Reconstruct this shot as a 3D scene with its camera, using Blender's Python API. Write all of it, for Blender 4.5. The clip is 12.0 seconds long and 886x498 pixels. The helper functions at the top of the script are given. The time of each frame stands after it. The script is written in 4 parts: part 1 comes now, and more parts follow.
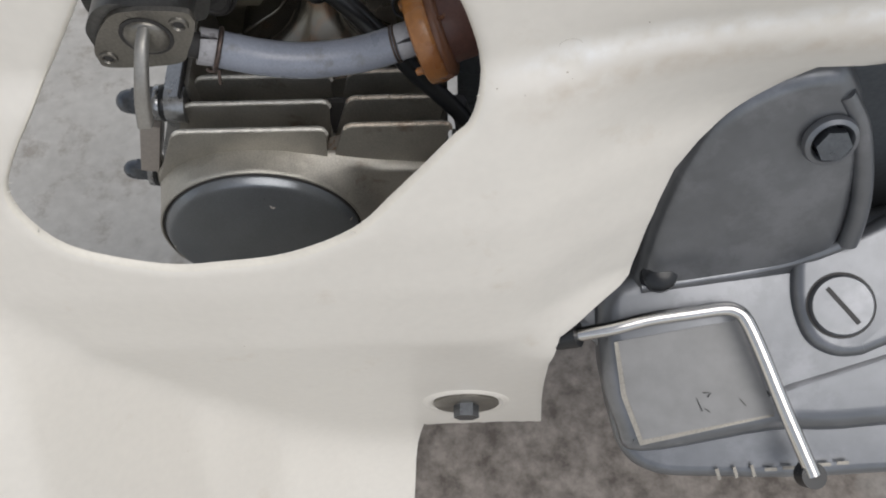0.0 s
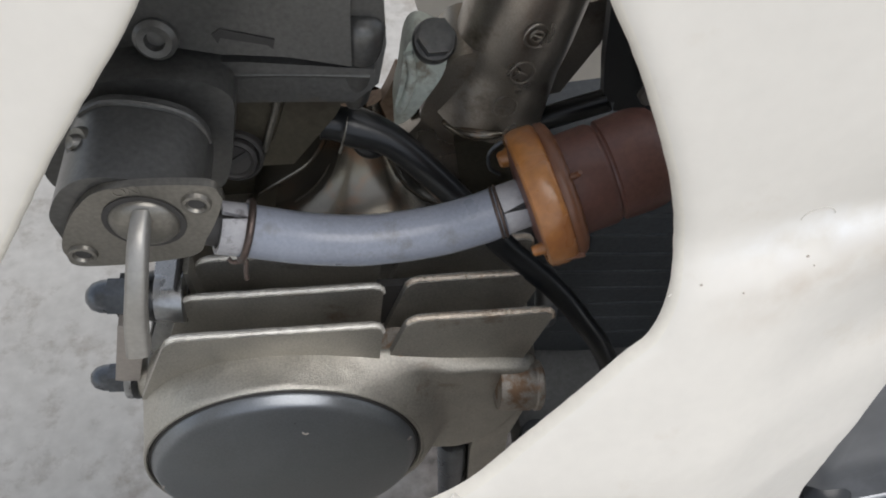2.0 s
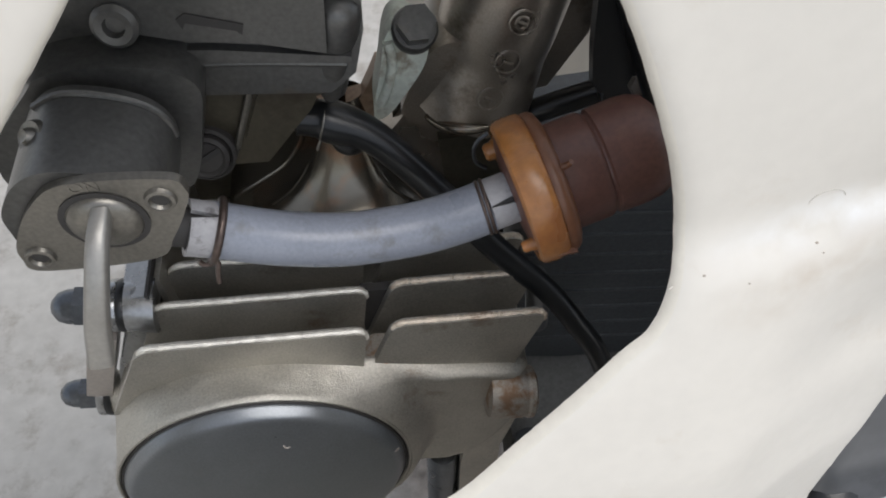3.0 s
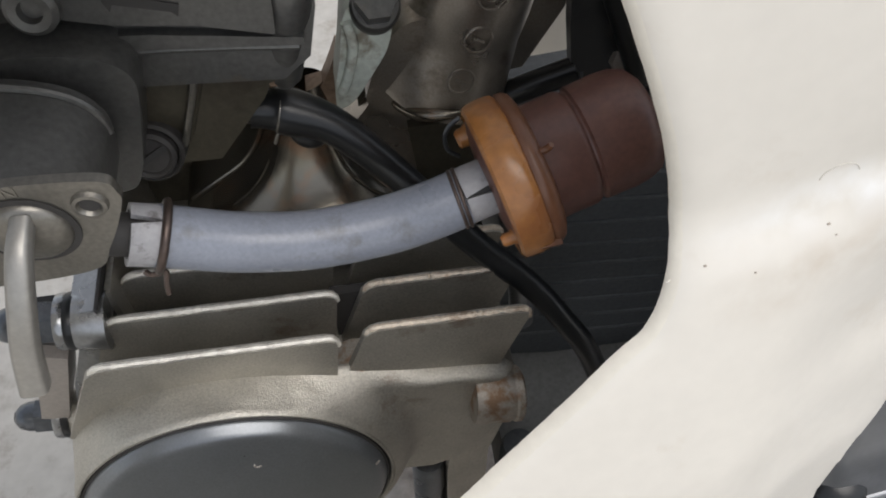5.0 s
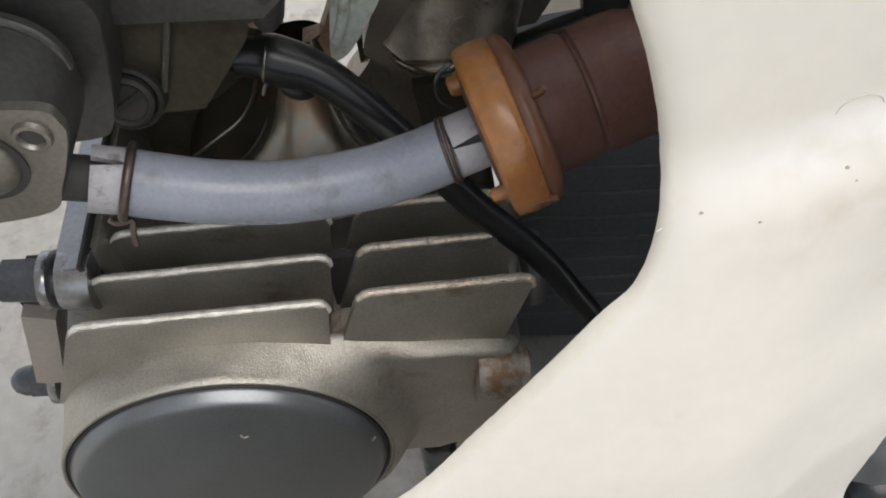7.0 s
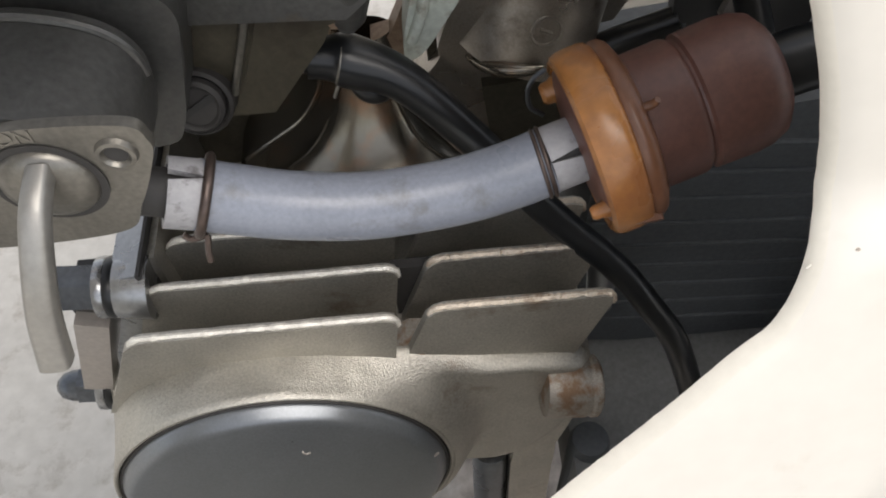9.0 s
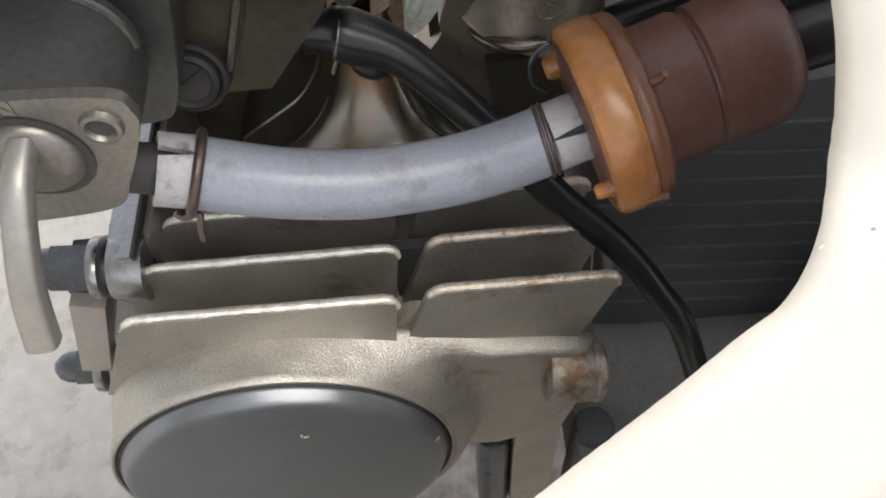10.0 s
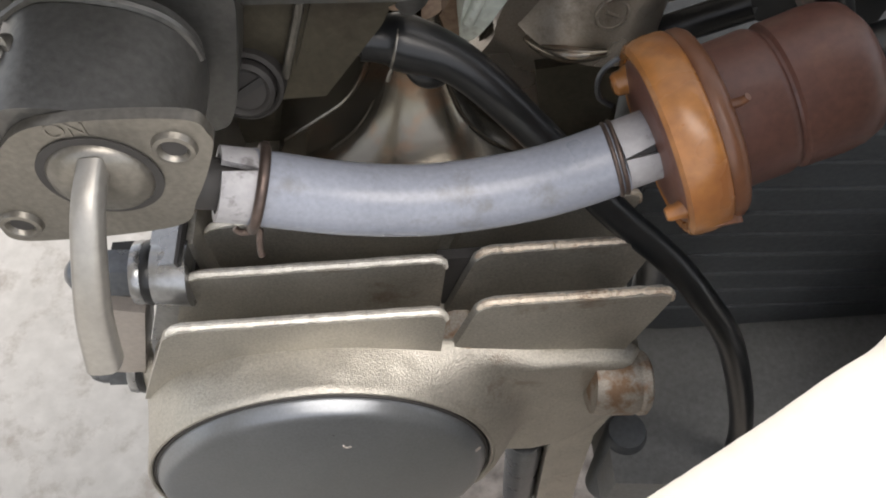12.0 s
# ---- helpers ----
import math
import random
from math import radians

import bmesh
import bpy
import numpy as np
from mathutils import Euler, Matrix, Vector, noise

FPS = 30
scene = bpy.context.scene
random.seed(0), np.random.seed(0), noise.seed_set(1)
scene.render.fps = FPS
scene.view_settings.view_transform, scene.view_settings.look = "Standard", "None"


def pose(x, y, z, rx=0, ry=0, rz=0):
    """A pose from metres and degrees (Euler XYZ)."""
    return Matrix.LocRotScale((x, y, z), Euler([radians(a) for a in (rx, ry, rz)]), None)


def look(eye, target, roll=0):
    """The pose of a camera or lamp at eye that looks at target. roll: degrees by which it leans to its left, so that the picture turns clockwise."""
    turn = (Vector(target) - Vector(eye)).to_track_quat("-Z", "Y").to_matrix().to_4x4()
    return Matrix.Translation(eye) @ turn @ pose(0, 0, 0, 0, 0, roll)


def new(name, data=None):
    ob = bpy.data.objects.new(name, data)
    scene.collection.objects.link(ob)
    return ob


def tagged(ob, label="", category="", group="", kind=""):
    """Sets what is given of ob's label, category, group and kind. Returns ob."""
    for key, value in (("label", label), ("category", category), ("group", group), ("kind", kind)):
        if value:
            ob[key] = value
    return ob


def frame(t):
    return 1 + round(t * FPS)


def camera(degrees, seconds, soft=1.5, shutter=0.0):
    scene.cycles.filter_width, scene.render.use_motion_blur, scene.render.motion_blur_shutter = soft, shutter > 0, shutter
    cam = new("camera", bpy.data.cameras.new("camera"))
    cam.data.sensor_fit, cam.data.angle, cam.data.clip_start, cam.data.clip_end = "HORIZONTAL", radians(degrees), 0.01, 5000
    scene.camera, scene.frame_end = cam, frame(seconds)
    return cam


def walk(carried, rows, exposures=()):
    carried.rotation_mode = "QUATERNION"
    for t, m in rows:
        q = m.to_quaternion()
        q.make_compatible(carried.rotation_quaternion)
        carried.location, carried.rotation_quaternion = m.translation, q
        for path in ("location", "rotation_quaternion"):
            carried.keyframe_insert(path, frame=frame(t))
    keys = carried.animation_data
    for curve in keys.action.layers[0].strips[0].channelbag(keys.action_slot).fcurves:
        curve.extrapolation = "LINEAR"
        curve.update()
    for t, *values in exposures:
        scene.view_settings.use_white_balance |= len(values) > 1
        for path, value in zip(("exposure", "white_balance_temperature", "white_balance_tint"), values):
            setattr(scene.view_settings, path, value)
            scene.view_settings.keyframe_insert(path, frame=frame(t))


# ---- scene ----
cam = camera(58.0, 12.0, 1.9)
PATH = [
    (0, (0.00655, 0.00665, 0.55986), (0.00297, 0.09290, 0.37946), -3.29),
    (0.3, (-0.00999, 0.03394, 0.53394), (-0.01061, 0.11855, 0.35272), -2.49),
    (0.5, (-0.01674, 0.04437, 0.52011), (-0.01350, 0.12724, 0.33812), -0.63),
    (0.7, (-0.01919, 0.04816, 0.51437), (-0.01501, 0.12989, 0.33188), -0.64),
    (1, (-0.02108, 0.05911, 0.51631), (-0.01137, 0.15020, 0.33852), 1.76),
    (1.5, (-0.02549, 0.05971, 0.51164), (-0.01632, 0.16797, 0.34373), 0.71),
    (2, (-0.02912, 0.06290, 0.50753), (-0.02009, 0.17553, 0.34251), 0.19),
    (2.5, (-0.02823, 0.06507, 0.50051), (-0.01822, 0.17888, 0.33636), -0.05),
    (3, (-0.02835, 0.06553, 0.49844), (-0.01603, 0.18055, 0.33529), 0.35),
    (3.5, (-0.02943, 0.06655, 0.49675), (-0.01402, 0.18201, 0.33417), 0.84),
    (3.7, (-0.02918, 0.06783, 0.49529), (-0.01269, 0.18295, 0.33257), 0.94),
    (5.3, (-0.02225, 0.07381, 0.48245), (-0.00744, 0.18693, 0.31819), -1.00),
    (5.5, (-0.01980, 0.07327, 0.47862), (-0.00787, 0.18687, 0.31445), -2.04),
    (6, (-0.01996, 0.07002, 0.47716), (-0.01182, 0.18388, 0.31294), -3.39),
    (6.5, (-0.01287, 0.07143, 0.47601), (-0.00803, 0.18561, 0.31188), -4.31),
    (7, (-0.01462, 0.07287, 0.47498), (-0.01150, 0.18685, 0.31066), -4.51),
    (7.5, (-0.02103, 0.07798, 0.47964), (-0.01809, 0.19025, 0.31415), -4.25),
    (7.7, (-0.02555, 0.08050, 0.47941), (-0.02272, 0.19242, 0.31368), -4.12),
    (9.3, (-0.02670, 0.08513, 0.47132), (-0.02707, 0.19400, 0.30355), -5.23),
    (9.5, (-0.02604, 0.08678, 0.47126), (-0.02705, 0.19442, 0.30270), -5.42),
    (10, (-0.02548, 0.08467, 0.46880), (-0.02721, 0.19177, 0.29990), -5.70),
    (10.5, (-0.02775, 0.08767, 0.46927), (-0.02978, 0.19333, 0.29947), -5.63),
    (11, (-0.03526, 0.09250, 0.46965), (-0.03617, 0.19673, 0.29896), -4.82),
    (11.5, (-0.03812, 0.09397, 0.46663), (-0.03929, 0.19776, 0.29568), -4.67),
    (12, (-0.03399, 0.09103, 0.46951), (-0.03642, 0.19465, 0.29846), -5.08),
]
walk(cam, [(t, look(eye, target, roll)) for t, eye, target, roll in PATH],
     [(0.0, 0.10, 6550, 10), (1.0, 0.24, 6500, 10), (2.5, 0.42, 6450, 10), (5.5, 0.42, 6700, 10), (7.5, 0.47, 6750, 10), (9.5, 0.84, 6850, 11), (11.0, 1.02, 6950, 12), (12.0, 1.10, 6950, 12)])

# ---- world, sun ----
SUN_HIGH, SUN_TURN = 66.0, 138.0
world = bpy.data.worlds.new("sky")
scene.world = world
world.use_nodes = True
wn = world.node_tree
sky = wn.nodes.new("ShaderNodeTexSky")
sky.sky_type, sky.sun_disc = "NISHITA", False
sky.sun_elevation, sky.sun_rotation = radians(SUN_HIGH), radians(SUN_TURN)
soften = wn.nodes.new("ShaderNodeHueSaturation")
soften.inputs["Saturation"].default_value = 0.35
wn.links.new(sky.outputs[0], soften.inputs["Color"])
wn.links.new(soften.outputs[0], wn.nodes["Background"].inputs[0])
wn.nodes["Background"].inputs[1].default_value = 0.14

sun = new("sun", bpy.data.lights.new("sun", "SUN"))
sun.data.energy, sun.data.angle, sun.data.color = 1.4, radians(48), (1.0, 0.97, 0.935)
sa, se = radians(SUN_TURN), radians(SUN_HIGH)
sun.matrix_world = look((math.sin(sa) * math.cos(se), math.cos(sa) * math.cos(se), math.sin(se)), (0, 0, 0))


# ---- materials ----
def material(name, base, rough, metal=0.0, vary=0.12, fine=900.0, coarse=40.0, bump=0.15, bump_scale=None, relief=0.0002,
             stain=None, stain_at=0.62, stain_scale=60.0, coat=0.0, tone=None, spec=0.5, grain=False):
    """Noise-varied surface: two scales of colour change, fine relief, and an optional stain colour in patches."""
    m = bpy.data.materials.new(name)
    m.use_nodes = True
    n, l = m.node_tree.nodes, m.node_tree.links
    b = n["Principled BSDF"]
    tc = n.new("ShaderNodeTexCoord")
    big, small = n.new("ShaderNodeTexNoise"), n.new("ShaderNodeTexNoise")
    big.inputs["Scale"].default_value, small.inputs["Scale"].default_value = coarse, fine
    big.inputs["Detail"].default_value, small.inputs["Detail"].default_value = 4, 3
    for q in (big, small):
        l.new(tc.outputs["Object"], q.inputs["Vector"])
    add = n.new("ShaderNodeMath")
    add.operation = "ADD"
    l.new(big.outputs[0], add.inputs[0])
    l.new(small.outputs[0], add.inputs[1])
    ramp = n.new("ShaderNodeMapRange")
    ramp.inputs["From Min"].default_value, ramp.inputs["From Max"].default_value = 0.6, 1.4
    ramp.inputs["To Min"].default_value, ramp.inputs["To Max"].default_value = 0, 1
    l.new(add.outputs[0], ramp.inputs["Value"])
    mix = n.new("ShaderNodeMix")
    mix.data_type = "RGBA"
    lo = [c * (1 - vary) for c in base]
    hi = [min(1, c * (1 + vary)) for c in (tone or base)]
    mix.inputs[6].default_value, mix.inputs[7].default_value = (*lo, 1), (*hi, 1)
    l.new(ramp.outputs[0], mix.inputs[0])
    out = mix.outputs[2]
    if stain:
        sn = n.new("ShaderNodeTexNoise")
        sn.inputs["Scale"].default_value, sn.inputs["Detail"].default_value = stain_scale, 6
        sn.inputs["Roughness"].default_value = 0.65
        l.new(tc.outputs["Object"], sn.inputs["Vector"])
        sr = n.new("ShaderNodeMapRange")
        sr.inputs["From Min"].default_value, sr.inputs["From Max"].default_value = stain_at - 0.05, stain_at + 0.08
        sr.inputs["To Max"].default_value = 0.8
        l.new(sn.outputs[0], sr.inputs["Value"])
        m2 = n.new("ShaderNodeMix")
        m2.data_type = "RGBA"
        m2.inputs[7].default_value = (*stain, 1)
        l.new(sr.outputs[0], m2.inputs[0])
        l.new(out, m2.inputs[6])
        out = m2.outputs[2]
    l.new(out, b.inputs["Base Color"])
    rr = n.new("ShaderNodeMapRange")
    rr.inputs["To Min"].default_value, rr.inputs["To Max"].default_value = max(0.03, rough - 0.1), min(1, rough + 0.1)
    l.new(big.outputs[0], rr.inputs["Value"])
    l.new(rr.outputs[0], b.inputs["Roughness"])
    b.inputs["Metallic"].default_value = metal
    b.inputs["Specular IOR Level"].default_value = spec
    b.inputs["Coat Weight"].default_value, b.inputs["Coat Roughness"].default_value = coat, 0.15
    if bump:
        bm_ = n.new("ShaderNodeBump")
        bn = n.new("ShaderNodeTexVoronoi" if grain else "ShaderNodeTexNoise")
        bn.inputs["Scale"].default_value, bn.inputs["Detail"].default_value = bump_scale or fine, 1 if grain else 3
        l.new(tc.outputs["Object"], bn.inputs["Vector"])
        bm_.inputs["Strength"].default_value, bm_.inputs["Distance"].default_value = bump, relief
        l.new(bn.outputs[0], bm_.inputs["Height"])
        l.new(bm_.outputs[0], b.inputs["Normal"])
    return m


CREAM = material("cream_plastic", (0.68, 0.648, 0.59), 0.43, vary=0.035, fine=300, coarse=14, bump=0.08, bump_scale=90,
                 stain=(0.59, 0.53, 0.45), stain_at=0.66, stain_scale=26, coat=0.18)


def lit_scuffed_ridge(m):
    """Whitish band along the stiffening ridge of the shield, its abrasion and caught light painted together, and faint
    brown dirt.
    """
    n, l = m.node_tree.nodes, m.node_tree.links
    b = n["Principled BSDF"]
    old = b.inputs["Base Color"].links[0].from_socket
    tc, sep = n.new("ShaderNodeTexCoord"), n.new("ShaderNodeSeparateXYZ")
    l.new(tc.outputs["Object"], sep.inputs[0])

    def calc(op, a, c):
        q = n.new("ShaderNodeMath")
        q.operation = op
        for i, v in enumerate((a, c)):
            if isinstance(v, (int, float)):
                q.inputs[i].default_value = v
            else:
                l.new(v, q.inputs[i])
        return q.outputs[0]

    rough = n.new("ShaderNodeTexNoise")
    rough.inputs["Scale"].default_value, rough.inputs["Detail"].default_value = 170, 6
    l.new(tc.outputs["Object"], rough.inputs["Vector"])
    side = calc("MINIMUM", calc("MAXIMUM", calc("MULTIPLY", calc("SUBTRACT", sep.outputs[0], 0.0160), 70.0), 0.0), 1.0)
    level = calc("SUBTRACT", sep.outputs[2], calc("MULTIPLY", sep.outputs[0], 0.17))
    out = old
    # White band mixes scuffs with light painted on the ridge; brown band is dirt.
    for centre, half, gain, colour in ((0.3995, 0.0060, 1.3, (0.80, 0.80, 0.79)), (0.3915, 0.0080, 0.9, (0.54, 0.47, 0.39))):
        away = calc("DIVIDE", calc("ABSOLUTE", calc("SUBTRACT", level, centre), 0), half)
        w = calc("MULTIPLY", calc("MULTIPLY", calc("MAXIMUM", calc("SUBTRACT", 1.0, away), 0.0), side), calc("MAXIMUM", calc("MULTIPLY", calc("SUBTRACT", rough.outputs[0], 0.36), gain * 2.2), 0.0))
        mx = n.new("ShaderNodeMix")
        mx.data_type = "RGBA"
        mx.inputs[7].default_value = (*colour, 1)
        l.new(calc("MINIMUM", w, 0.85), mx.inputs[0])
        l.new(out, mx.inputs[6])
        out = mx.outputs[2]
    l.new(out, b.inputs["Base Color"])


lit_scuffed_ridge(CREAM)
CUT = material("yellowed_cut_plastic", (0.69, 0.652, 0.575), 0.42, vary=0.06, fine=600, coarse=90, bump=0.3, bump_scale=500)
CAST = material("sand_cast_aluminium", (0.45, 0.43, 0.385), 0.45, 0.85, vary=0.29, fine=1900, coarse=70, bump=0.5, bump_scale=2800, relief=0.00016, grain=True,
                stain=(0.20, 0.135, 0.085), stain_at=0.64, stain_scale=48)
CAST_RUST = material("rust_stained_casting", (0.45, 0.41, 0.36), 0.47, 0.7, vary=0.3, fine=2600, coarse=140, bump=0.6, bump_scale=3200, relief=0.00014, grain=True,
                     stain=(0.27, 0.145, 0.07), stain_at=0.50, stain_scale=190)
EDGE = material("worn_bright_edge", (0.80, 0.75, 0.68), 0.45, 0.4, vary=0.3, fine=4000, coarse=420, bump=0.6, bump_scale=1900, relief=0.00018, grain=True,
                stain=(0.34, 0.22, 0.13), stain_at=0.68, stain_scale=260)
EDGE_RUST = material("rusty_bright_edge", (0.72, 0.63, 0.52), 0.5, 0.4, vary=0.3, fine=4000, coarse=420, bump=0.7, bump_scale=1700, relief=0.00022, grain=True,
                     stain=(0.30, 0.17, 0.09), stain_at=0.58, stain_scale=380)
DISC = material("dark_grey_enamel", (0.19, 0.203, 0.217), 0.32, 0.65, vary=0.14, fine=1800, coarse=75, bump=0.06, bump_scale=420, coat=0.08)
CARB = material("dark_zinc_casting", (0.115, 0.114, 0.110), 0.37, 0.65, vary=0.28, fine=900, coarse=60, bump=0.3, bump_scale=900,
                stain=(0.16, 0.13, 0.09), stain_at=0.66, stain_scale=50)
BOWL = material("oiled_brown_casting", (0.080, 0.071, 0.052), 0.36, 0.5, vary=0.25, fine=800, coarse=80, bump=0.25,
                stain=(0.05, 0.04, 0.03), stain_at=0.6, stain_scale=70)
PLATE = material("dull_zinc_plate", (0.215, 0.204, 0.182), 0.37, 0.8, vary=0.26, fine=1200, coarse=90, bump=0.25, bump_scale=1100)
STEEL = material("zinc_plated_steel", (0.38, 0.385, 0.39), 0.28, 0.9, vary=0.2, fine=900, coarse=120, bump=0.15)
NUT = material("dark_plated_nut", (0.13, 0.14, 0.155), 0.3, 0.85, vary=0.25, fine=900, coarse=150, bump=0.12)
CHROME = material("chrome", (0.60, 0.585, 0.56), 0.14, 1.0, vary=0.06, fine=600, coarse=60, bump=0.03)
HOSE = material("grey_rubber_hose", (0.215, 0.232, 0.275), 0.31, vary=0.16, fine=1300, coarse=60, bump=0.2, bump_scale=1300,
                stain=(0.145, 0.145, 0.15), stain_at=0.61, stain_scale=110)
HOSE_END = material("scuffed_hose_end", (0.33, 0.326, 0.338), 0.5, vary=0.16, fine=900, coarse=150, bump=0.3,
                    stain=(0.10, 0.09, 0.09), stain_at=0.61, stain_scale=300)
CLAMP = material("rusty_spring_wire", (0.10, 0.075, 0.065), 0.4, 0.7, vary=0.3, fine=900, coarse=200, bump=0.3)
ORANGE = material("aged_orange_plastic", (0.33, 0.138, 0.040), 0.28, vary=0.28, fine=700, coarse=60, bump=0.1, bump_scale=400,
                  stain=(0.22, 0.085, 0.032), stain_at=0.56, stain_scale=70, coat=0.15)
AMBER = material("dark_amber_plastic", (0.145, 0.062, 0.032), 0.36, vary=0.2, fine=700, coarse=60, bump=0.1, bump_scale=400)
BROWN = material("aged_brown_plastic", (0.108, 0.050, 0.040), 0.40, vary=0.18, fine=900, coarse=60, bump=0.12, bump_scale=700,
                 tone=(0.135, 0.062, 0.046), stain=(0.21, 0.10, 0.06), stain_at=0.64, stain_scale=60)
BLACK = material("black_rubber", (0.010, 0.0108, 0.0118), 0.31, vary=0.25, fine=900, coarse=80, bump=0.15)
DUSTY = material("dusty_black_paint", (0.20, 0.203, 0.205), 0.62, 0.1, vary=0.25, fine=700, coarse=40, bump=0.3)
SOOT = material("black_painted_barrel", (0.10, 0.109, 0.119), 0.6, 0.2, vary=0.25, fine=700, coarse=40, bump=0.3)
CASE = material("silver_painted_case", (0.17, 0.177, 0.188), 0.33, 0.7, vary=0.12, fine=180, coarse=30, bump=0.06, bump_scale=120,
                stain=(0.23, 0.237, 0.252), stain_at=0.55, stain_scale=35, coat=0.1)
WORN = material("bare_cast_panel", (0.185, 0.186, 0.186), 0.42, 0.45, vary=0.14, fine=160, coarse=60, bump=0.2)
LUG = material("pale_bare_lug", (0.46, 0.42, 0.385), 0.4, 0.5, vary=0.14, fine=900, coarse=80, bump=0.25)
CHALK = material("oxidised_pale_boss", (0.60, 0.64, 0.57), 0.6, 0.15, vary=0.22, fine=700, coarse=120, bump=0.4,
                 stain=(0.20, 0.15, 0.10), stain_at=0.58, stain_scale=120)
PORT = material("bright_port_casting", (0.185, 0.168, 0.140), 0.24, 0.9, vary=0.2, fine=1500, coarse=60, bump=0.2, bump_scale=900,
                stain=(0.24, 0.135, 0.08), stain_at=0.54, stain_scale=60)
MANIF = material("brownish_cast_manifold", (0.33, 0.295, 0.255), 0.30, 0.8, vary=0.2, fine=2500, coarse=60, bump=0.3, bump_scale=2600,
                 stain=(0.10, 0.075, 0.055), stain_at=0.6, stain_scale=60)
LEVER = material("dull_grey_lever", (0.30, 0.29, 0.27), 0.42, 0.7, vary=0.14, fine=900, coarse=120, bump=0.2, bump_scale=900)
RUST = material("rusted_cast_iron", (0.26, 0.165, 0.11), 0.5, 0.35, vary=0.3, fine=900, coarse=70, bump=0.4,
                tone=(0.30, 0.22, 0.16))
GRIME = material("brown_grime", (0.40, 0.35, 0.30), 0.7, vary=0.3, bump=0.0)
SCUFF = material("grey_scuff", (0.56, 0.53, 0.48), 0.6, vary=0.2, bump=0.0)
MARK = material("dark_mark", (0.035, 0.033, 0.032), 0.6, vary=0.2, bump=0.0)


def concrete():
    """Pale mottled concrete, worn down to brown aggregate and dirt under the engine and darkened there by painted
    shade.
    """
    m = material("mottled_concrete", (0.46, 0.438, 0.40), 0.85, vary=0.08, fine=90, coarse=12, bump=0.35, bump_scale=160, relief=0.0008,
                 tone=(0.54, 0.518, 0.478), stain=(0.33, 0.295, 0.255), stain_at=0.575, stain_scale=30)
    n, l = m.node_tree.nodes, m.node_tree.links
    b = n["Principled BSDF"]
    old = b.inputs["Base Color"].links[0].from_socket
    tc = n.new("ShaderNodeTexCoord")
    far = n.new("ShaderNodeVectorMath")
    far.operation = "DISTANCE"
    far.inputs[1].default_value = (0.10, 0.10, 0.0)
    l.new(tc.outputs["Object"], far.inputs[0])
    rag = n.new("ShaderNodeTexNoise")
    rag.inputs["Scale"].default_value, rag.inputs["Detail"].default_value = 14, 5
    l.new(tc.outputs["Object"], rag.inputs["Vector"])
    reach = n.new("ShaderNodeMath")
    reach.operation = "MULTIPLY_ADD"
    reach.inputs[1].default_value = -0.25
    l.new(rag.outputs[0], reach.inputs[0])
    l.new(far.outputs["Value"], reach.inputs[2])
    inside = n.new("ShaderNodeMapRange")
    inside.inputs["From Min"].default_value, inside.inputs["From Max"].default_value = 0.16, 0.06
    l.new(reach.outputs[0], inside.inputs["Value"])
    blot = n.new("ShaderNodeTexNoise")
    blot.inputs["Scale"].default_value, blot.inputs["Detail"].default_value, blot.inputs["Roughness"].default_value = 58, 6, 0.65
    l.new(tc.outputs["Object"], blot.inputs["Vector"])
    # Dark tones hold dirt and aggregate together with the shade under the engine.
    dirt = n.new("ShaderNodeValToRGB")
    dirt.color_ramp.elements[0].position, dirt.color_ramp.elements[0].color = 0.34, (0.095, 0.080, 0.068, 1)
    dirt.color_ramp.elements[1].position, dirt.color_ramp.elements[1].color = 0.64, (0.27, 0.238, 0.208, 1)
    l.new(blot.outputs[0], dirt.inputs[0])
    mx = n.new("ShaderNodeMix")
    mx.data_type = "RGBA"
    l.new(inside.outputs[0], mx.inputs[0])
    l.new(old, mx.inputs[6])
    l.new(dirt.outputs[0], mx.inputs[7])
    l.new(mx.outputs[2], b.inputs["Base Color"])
    return m


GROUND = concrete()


# ---- mesh tools ----
def thing(name, base, label, category, group=""):
    ob = new(name)
    ob.empty_display_size = 0.02
    ob.location = base
    return tagged(ob, label, category, group)


def part(name, bm, mat, parent=None, label="", smooth=True):
    me = bpy.data.meshes.new(name)
    bmesh.ops.recalc_face_normals(bm, faces=bm.faces)
    if smooth:
        for f in bm.faces:
            f.smooth = True
        for e in bm.edges:
            if len(e.link_faces) == 2 and e.calc_face_angle(0) > radians(38):
                e.smooth = False
    bm.to_mesh(me)
    bm.free()
    me.materials.append(mat)
    ob = new(name, me)
    if parent:
        ob.parent = parent
        if parent.parent is None:
            ob.matrix_parent_inverse = Matrix.Translation(-parent.location)
    if label:
        tagged(ob, label)
    return ob


def frame_of(origin, axis, up=(0, 0, 1)):
    """Axes with local z along axis."""
    z = Vector(axis).normalized()
    u = Vector(up)
    x = u.cross(z)
    if x.length < 1e-4:
        x = Vector((1, 0, 0)).cross(z)
    x.normalize()
    y = z.cross(x)
    return Matrix.Translation(origin) @ Matrix((x, y, z)).transposed().to_4x4()


